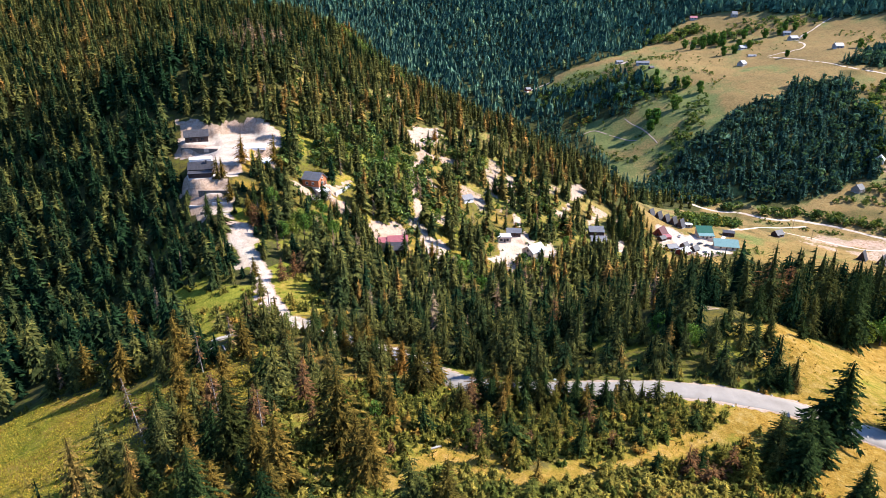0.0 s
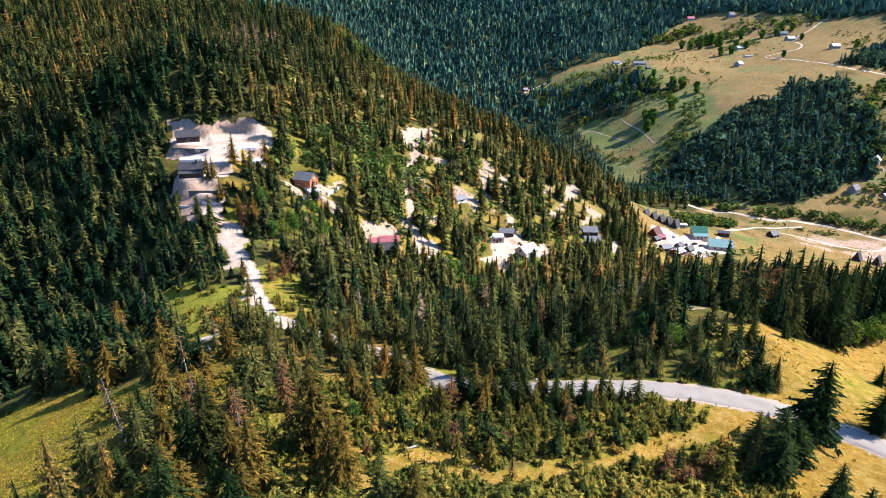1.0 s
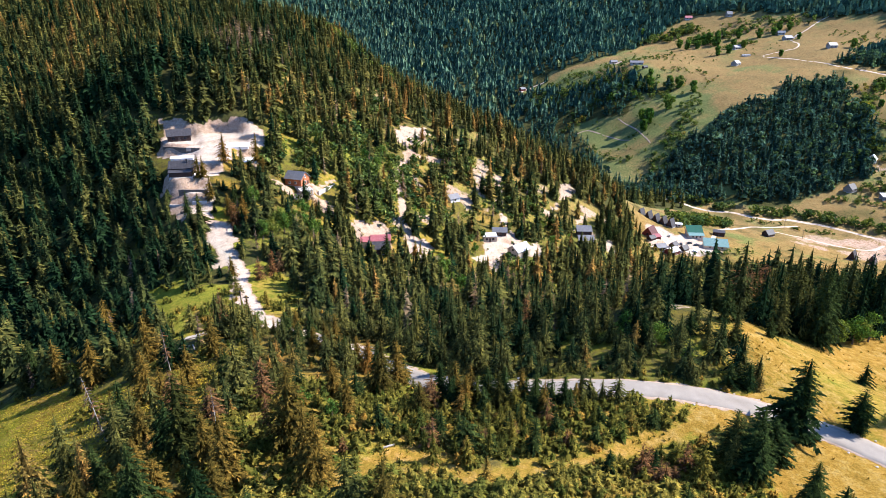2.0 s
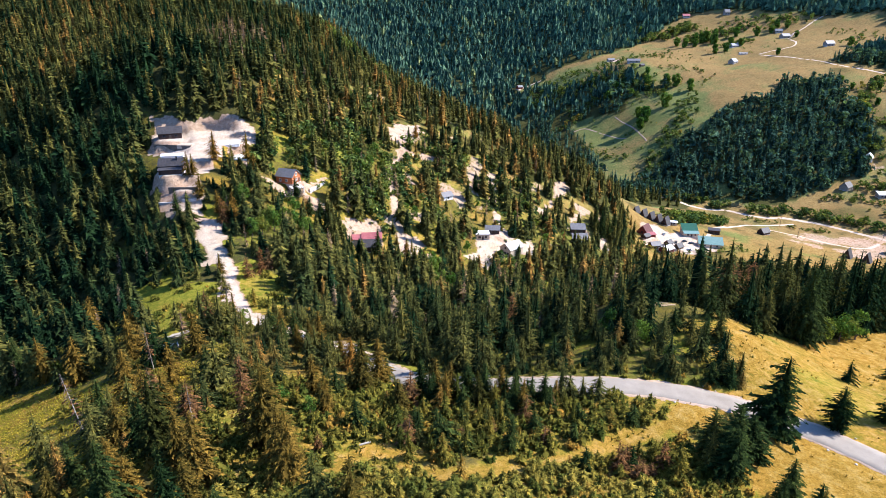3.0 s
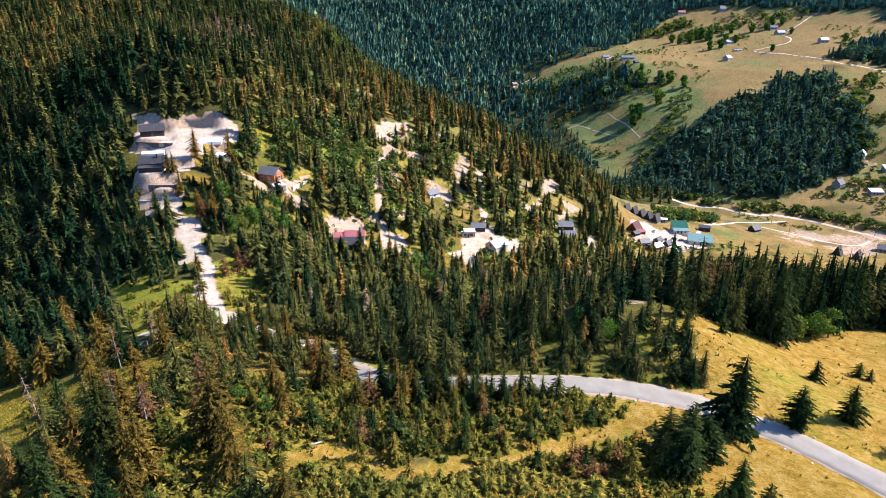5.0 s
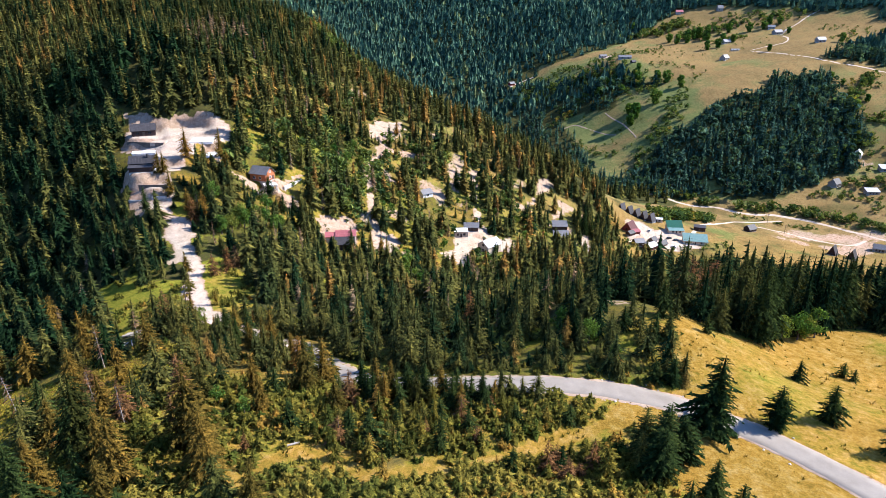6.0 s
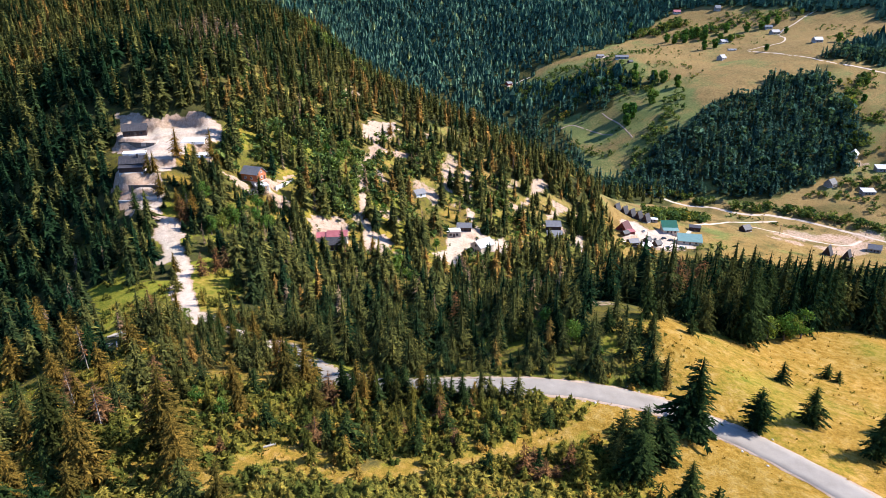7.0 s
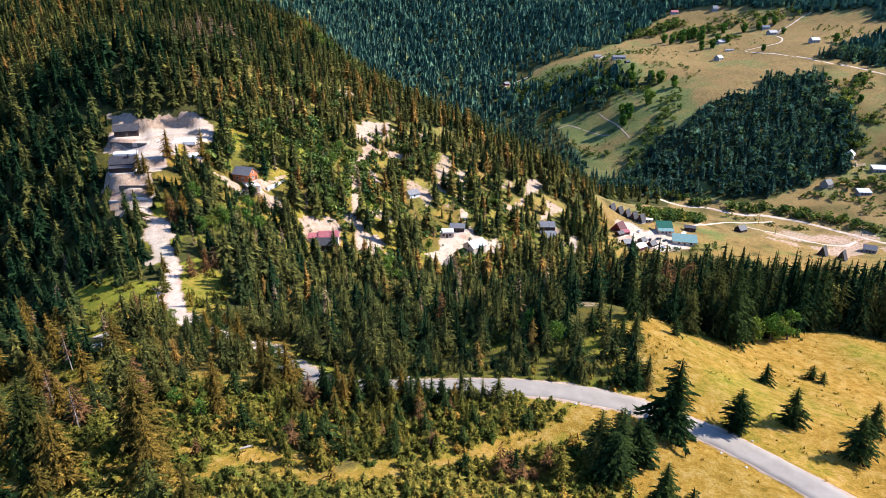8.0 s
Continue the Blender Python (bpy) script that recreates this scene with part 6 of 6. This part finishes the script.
def valley_bushes():
    out = []
    for line, wide, lo, hi, n in (([(222, 612), (275, 598), (300, 580), (330, 575), (360, 572), (400, 548), (430, 512)], 7, 4, 9, 170), ([(197, 478), (208, 492), (222, 500), (238, 512), (258, 522)], 8, 5, 9, 120), ([(300, 556), (330, 548), (360, 535)], 6, 2, 4, 40),
                                  ([(400, 600), (440, 585), (480, 600)], 9, 3, 6, 45), ([(128, 925), (170, 905), (210, 890), (250, 850), (290, 810)], 26, 4, 9, 240), ([(150, 960), (200, 960), (240, 930)], 14, 3, 7, 60),
                                  ([(410, 1045), (470, 1060), (540, 1070), (600, 1040)], 14, 5, 10, 70), ([(370, 1085), (430, 1110), (330, 1075)], 12, 7, 12, 60), ([(560, 870), (600, 880), (650, 900)], 8, 4, 8, 25), ([(440, 990), (480, 1000)], 10, 4, 8, 20),
                                  ([(470, 690), (480, 660), (440, 640)], 12, 5, 10, 45), ([(180, 735), (200, 700), (215, 680)], 8, 3, 6, 30), ([(480, 700), (510, 740), (540, 770)], 9, 5, 10, 45), ([(430, 605), (470, 615), (520, 650)], 9, 4, 8, 50), ([(500, 690), (560, 700), (600, 720)], 8, 4, 9, 40), ([(440, 560), (480, 575), (540, 560)], 9, 3, 6, 40), ([(170, 800), (200, 830), (240, 845)], 12, 3, 6, 60), ([(300, 870), (350, 850), (340, 800)], 9, 2, 4, 40), ([(-92, 346), (-80, 340), (-72, 332)], 4, 2, 4, 40), ([(-88, 402), (-78, 408), (-66, 402)], 5, 2, 5, 40), ([(-95, 555), (-55, 520), (-20, 495)], 7, 5, 9, 110), ([(330, 900), (380, 930), (430, 960), (500, 960)], 30, 1, 3, 60), ([(220, 960), (280, 940), (330, 1000)], 30, 1.5, 4, 70), ([(420, 1040), (480, 1080), (560, 1060)], 24, 3, 8, 70), ([(560, 900), (620, 930), (600, 980)], 20, 2, 6, 40), ([(145, 395), (155, 410), (215, 425), (245, 440)], 5, 2, 5, 30), ([(-53, 326), (-31, 339), (-16, 336), (-20, 318), (-27, 302), (-48, 317)], 9, 3, 7, 140), ([(-100, 392), (-84, 366), (-70, 356), (-46, 374)], 9, 2, 4, 80), ([(230, 650), (262, 690), (290, 730), (318, 770)], 10, 4, 9, 60), ([(200, 790), (240, 800), (260, 770), (225, 700)], 25, 1.5, 4, 60), ([(240, 900), (300, 930), (360, 980)], 25, 2, 5, 70)):
        pts = np.array(curve(line, 3.0))
        k = rng.randint(0, len(pts), n)
        q = pts[k] + rng.randn(n, 2) * wide * 0.6
        out.append(np.column_stack([q, lo + (hi - lo) * rng.rand(n)]))
    x, y = scatter_plan(rng, -75, 80, 262, 400, 6.5)
    k = (vnoise(x, y, 22, 87) > 0.0) & (soil_mask(x, y) < 0.3)
    out.append(np.column_stack([x[k], y[k], 4 + 4 * rng.rand(k.sum())]))
    x, y = scatter_plan(rng, -75, 110, 262, 440, 5.0)
    k = (vnoise(x, y, 12, 85) + 0.3 * rng.randn(len(x)) > -0.05) & (soil_mask(x, y) < 0.35) & (x + 0.6 * (y - 262) < 140)
    out.append(np.column_stack([x[k], y[k], 1.2 + 3.0 * rng.rand(k.sum()) ** 2]))
    x, y = scatter_plan(rng, -75, 110, 255, 440, 3.6)
    s = soil_mask(x, y)
    k = (s > 0.12) & (s < 0.95) & (rng.rand(len(x)) > 0.72)
    out.append(np.column_stack([x[k], y[k], 0.7 + 1.6 * rng.rand(k.sum()) ** 2]))
    p = np.concatenate(out)
    keep = clear_of_plots(p[:, 0], p[:, 1], 1.5)
    for line, w in LANES.values():
        keep &= off_line(line, p[:, 0], p[:, 1]) > w + 1.5
    p = p[keep]
    n = len(p)
    p[:, 2] = np.where((p[:, 1] > 250) & (p[:, 1] < 460), felled(p[:, 0], p[:, 1], p[:, 2]), p[:, 2])
    return np.column_stack([p[:, 0], p[:, 1], ground(p[:, 0], p[:, 1]) - 0.2, p[:, 2], p[:, 2] * 1.3, rng.rand(n) * 6.28, np.clip(0.35 + 0.3 * rng.randn(n), 0, 1)])


stand("thicket_valley", [(lambda q: (q[0], q[1], np.zeros(len(q[1]), int)))(leaf_crown(110 + s, 8, 6, 0.14, 0.02, 0.46)) for s in range(4)], valley_bushes(), [LEAVES_WOOD], "green broad-leaved thickets along the river and lanes", "thicket")


def dying_patch():
    x, y = scatter_plan(rng, -131, -105, 362, 440, 5.5)
    keep = rng.rand(len(x)) > 0.25
    s = grow(x[keep], y[keep], 12, 18, 0.75)
    s[:, 4] *= 1.3
    x, y = scatter_plan(rng, -100, 90, 150, 440, 19)
    keep = (open_mask(x, y) < 0.5) & (soil_mask(x, y) < 0.3) & clear_of_plots(x, y, 3)
    return np.concatenate([s, grow(x[keep], y[keep], 9, 15, 0.6)])


stand("dying_spruces", [with_trunk(spruce_crown(130 + s, 18, 9, False, 0.15, 0.08, 0.3, 1, 0.16)) for s in range(3)], dying_patch(), [RUSTY_WOOD, PALE_WOOD], "dying rust-brown spruces scattered through the forest", "forest")


# ---- dead wood, poles and logs ----
def dead_tree(label, x, y, h, lean, turn, twigs, boughs=0):
    root = new("dead_tree")
    tagged(root, label, "tree", "bare dead spruces")
    root.matrix_world = pose(x, y, height(x, y), 0, lean, turn) @ Matrix.Scale(h, 4)
    shapes = [("trunk", trunk_shape(7, 0.011, 0.97, 0.02, int(h)), PALE_WOOD), ("twigs", twig_shape(int(h * 7), twigs, 0.16), BARK)]
    if boughs:
        shapes.append(("crown", spruce_crown(int(h) + 300, boughs, 6, True, 0.17, 0.34, 0.4, 8, 0.4, 0.0), RUSTY))
    for n, shape, mat in shapes:
        ob = new(n, mesh_of(n, shape, mat))
        ob.parent = root
        if n == "twigs":
            tagged(ob, "bare brown twigs", kind="stuff")


dead_tree("bleached leaning dead spruce with thin brown boughs at the meadow edge", -61.6, 105.2, 16.5, -9, 0, 70, 17)
dead_tree("slim bare dead spruce among living trees", -58, 129, 12, -3, 40, 50, 9)
dead_tree("slim bare dead spruce among living trees", -43.5, 101, 11, -4, 10, 50)
dead_tree("slim bare dead spruce among living trees", -31, 88, 9, -2, 80, 50)


def utility_pole(x, y, h):
    root = new("utility_pole")
    tagged(root, "dark wooden utility pole beside a dirt track", "pole", "poles beside the tracks")
    root.matrix_world = pose(x, y, height(x, y))
    bm = bmesh.new()
    bmesh.ops.create_cone(bm, cap_ends=True, segments=10, radius1=0.17, radius2=0.12, depth=h + 1, matrix=pose(0, 0, h / 2 - 0.5))
    part("post", bm, BARK, root)
    bm = bmesh.new()
    box(bm, -0.9, 0.9, -0.07, 0.07, h - 0.7, h - 0.52)
    arm = part("crossarm", bm, BARK, root)
    for ix in (-0.8, 0, 0.8):
        bm = bmesh.new()
        bmesh.ops.create_cone(bm, cap_ends=True, segments=8, radius1=0.06, radius2=0.04, depth=0.22, matrix=pose(ix, 0, h - 0.41))
        part("insulator", bm, CONCRETE, arm)


utility_pole(-49.6, 159, 9.5)
utility_pole(-47.6, 157.5, 8.0)
for px, py in ((325, 544), (378, 555), (404, 517), (257, 610), (320, 505)):
    utility_pole(px, py, 9.0)


def log(label, x, y, length, radius, turn, lift=0.0, tilt=0.0):
    bm = bmesh.new()
    bmesh.ops.create_cone(bm, cap_ends=True, segments=9, radius1=radius, radius2=radius * 0.8, depth=length, matrix=pose(0, 0, 0, 0, 90))
    for q in range(3):
        bmesh.ops.create_cone(bm, cap_ends=True, segments=5, radius1=radius * 0.3, radius2=radius * 0.15, depth=radius * 2.2, matrix=pose(-length * 0.3 + q * length * 0.27, radius * 0.8 * (-1) ** q, radius * 0.5, 60 * (-1) ** (q + 1)))
    ob = part("log", bm, PALE_WOOD)
    ob.matrix_world = pose(x, y, height(x, y) + radius * 0.8 + lift, 0, tilt, turn)
    tagged(ob, label, "log", "felled logs")


log("bleached fallen log in the grass", -1.6, 82.2, 2.8, 0.2, 25)
for k in range(7):
    log("pale felled log in a pile beside the track", -60 + 0.5 * (k % 4), 146.5 + 0.55 * (k % 4), 4.5 - 0.3 * (k % 3), 0.24, 18 + 3 * k, 0.42 * (k // 4))
for k in range(4):
    log("pale felled log lying in the glade", -63 + 2.2 * k, 141.5 - 0.9 * k + (k % 2), 3.5, 0.18, 40 * k)


def stone(x, y, size, seed):
    bm = bmesh.new()
    bmesh.ops.create_icosphere(bm, subdivisions=2, radius=1.0)
    for v in bm.verts:
        v.co *= 0.8 + 0.35 * noise.noise(v.co * 1.3 + Vector((seed, 0, 0)))
        v.co.z *= 0.6
    ob = part("stone", bm, CONCRETE)
    ob.matrix_world = pose(x, y, height(x, y) + size * 0.15, 0, 0, seed * 50) @ Matrix.Scale(size, 4)
    tagged(ob, "pale weathered stone beside the road", "stone", "stones along the road")


_r = random.Random(4)
for k in range(46):
    i = _r.randrange(12, len(ROAD_LINE) - 20)
    a = _r.choice((-1, 1)) * _r.uniform(3.1, 4.2)
    (px, py), (qx, qy) = ROAD_LINE[i], ROAD_LINE[i + 1]
    L = math.hypot(qx - px, qy - py)
    stone(px - (qy - py) / L * a, py + (qx - px) / L * a, _r.uniform(0.12, 0.38), k)


# ---- grass tufts ----
def tuft_shape(seed):
    r = np.random.RandomState(seed)
    v, f = [], []
    for k in range(6):
        a, L = r.rand() * 7, 0.6 + 0.5 * r.rand()
        o, s = np.array([math.cos(a), math.sin(a), 0]), np.array([-math.sin(a), math.cos(a), 0])
        n = len(v)
        v.extend([o * 0.1 + s * 0.13, o * 0.1 - s * 0.13, o * (0.25 + 0.4 * r.rand()) + np.array([0, 0, L])])
        f.append((n, n + 1, n + 2))
    return np.array(v), np.array(f), np.zeros(len(f), int)


def tuft_spots():
    x, y = scatter_plan(rng, -125, 165, 62, 158, 1.05)
    keep = (inside(MEADOW, x, y) | inside(BUSHLAND, x, y) | inside(LEFT_MEADOW, x, y)) & (off_line(ROAD_LINE, x, y) > 3.0) & (vnoise(x, y, 5, 91) + 0.5 * rng.randn(len(x)) > 0.35 + 0.5 * inside(MEADOW, x, y))
    x, y = x[keep], y[keep]
    n = len(x)
    h = 0.25 + 0.35 * rng.rand(n)
    return np.column_stack([x, y, ground(x, y) - 0.03, h, h * 1.6, rng.rand(n) * 6.28, np.clip(0.5 + 0.4 * vnoise(x, y, 9, 92) + 0.25 * rng.randn(n), 0, 1)])


stand("grass_tufts", [tuft_shape(200 + s) for s in range(4)], tuft_spots(), [STRAW], "dry straw-coloured grass tufts on the meadow", "grass")


def sward_spots():
    """The long grass of the steep meadow and of the glades beside the track."""
    x, y = scatter_plan(rng, -122, -30, 84, 144, 0.36)
    thick = vnoise(x, y, 6, 93) + 0.5 * rng.randn(len(x))
    keep = (inside(LEFT_MEADOW, x, y) | inside(SUN_GAP, x, y)) & (soil_mask(x, y) < 0.3) & (thick > -0.7)
    x, y = x[keep], y[keep]
    n = len(x)
    tall = 0.16 + 0.16 * rng.rand(n)
    tone = np.clip(0.42 + 0.34 * vnoise(x, y, 7, 94) + 0.12 * rng.randn(n), 0, 1)
    return np.column_stack([x, y, ground(x, y) - 0.04, tall, 0.3 + 0.25 * rng.rand(n), rng.rand(n) * 6.28, tone])


stand("long_grass", [tuft_shape(300 + k) for k in range(4)], sward_spots(), [SWARD], "long yellow-green grass on the steep meadow", "grass")
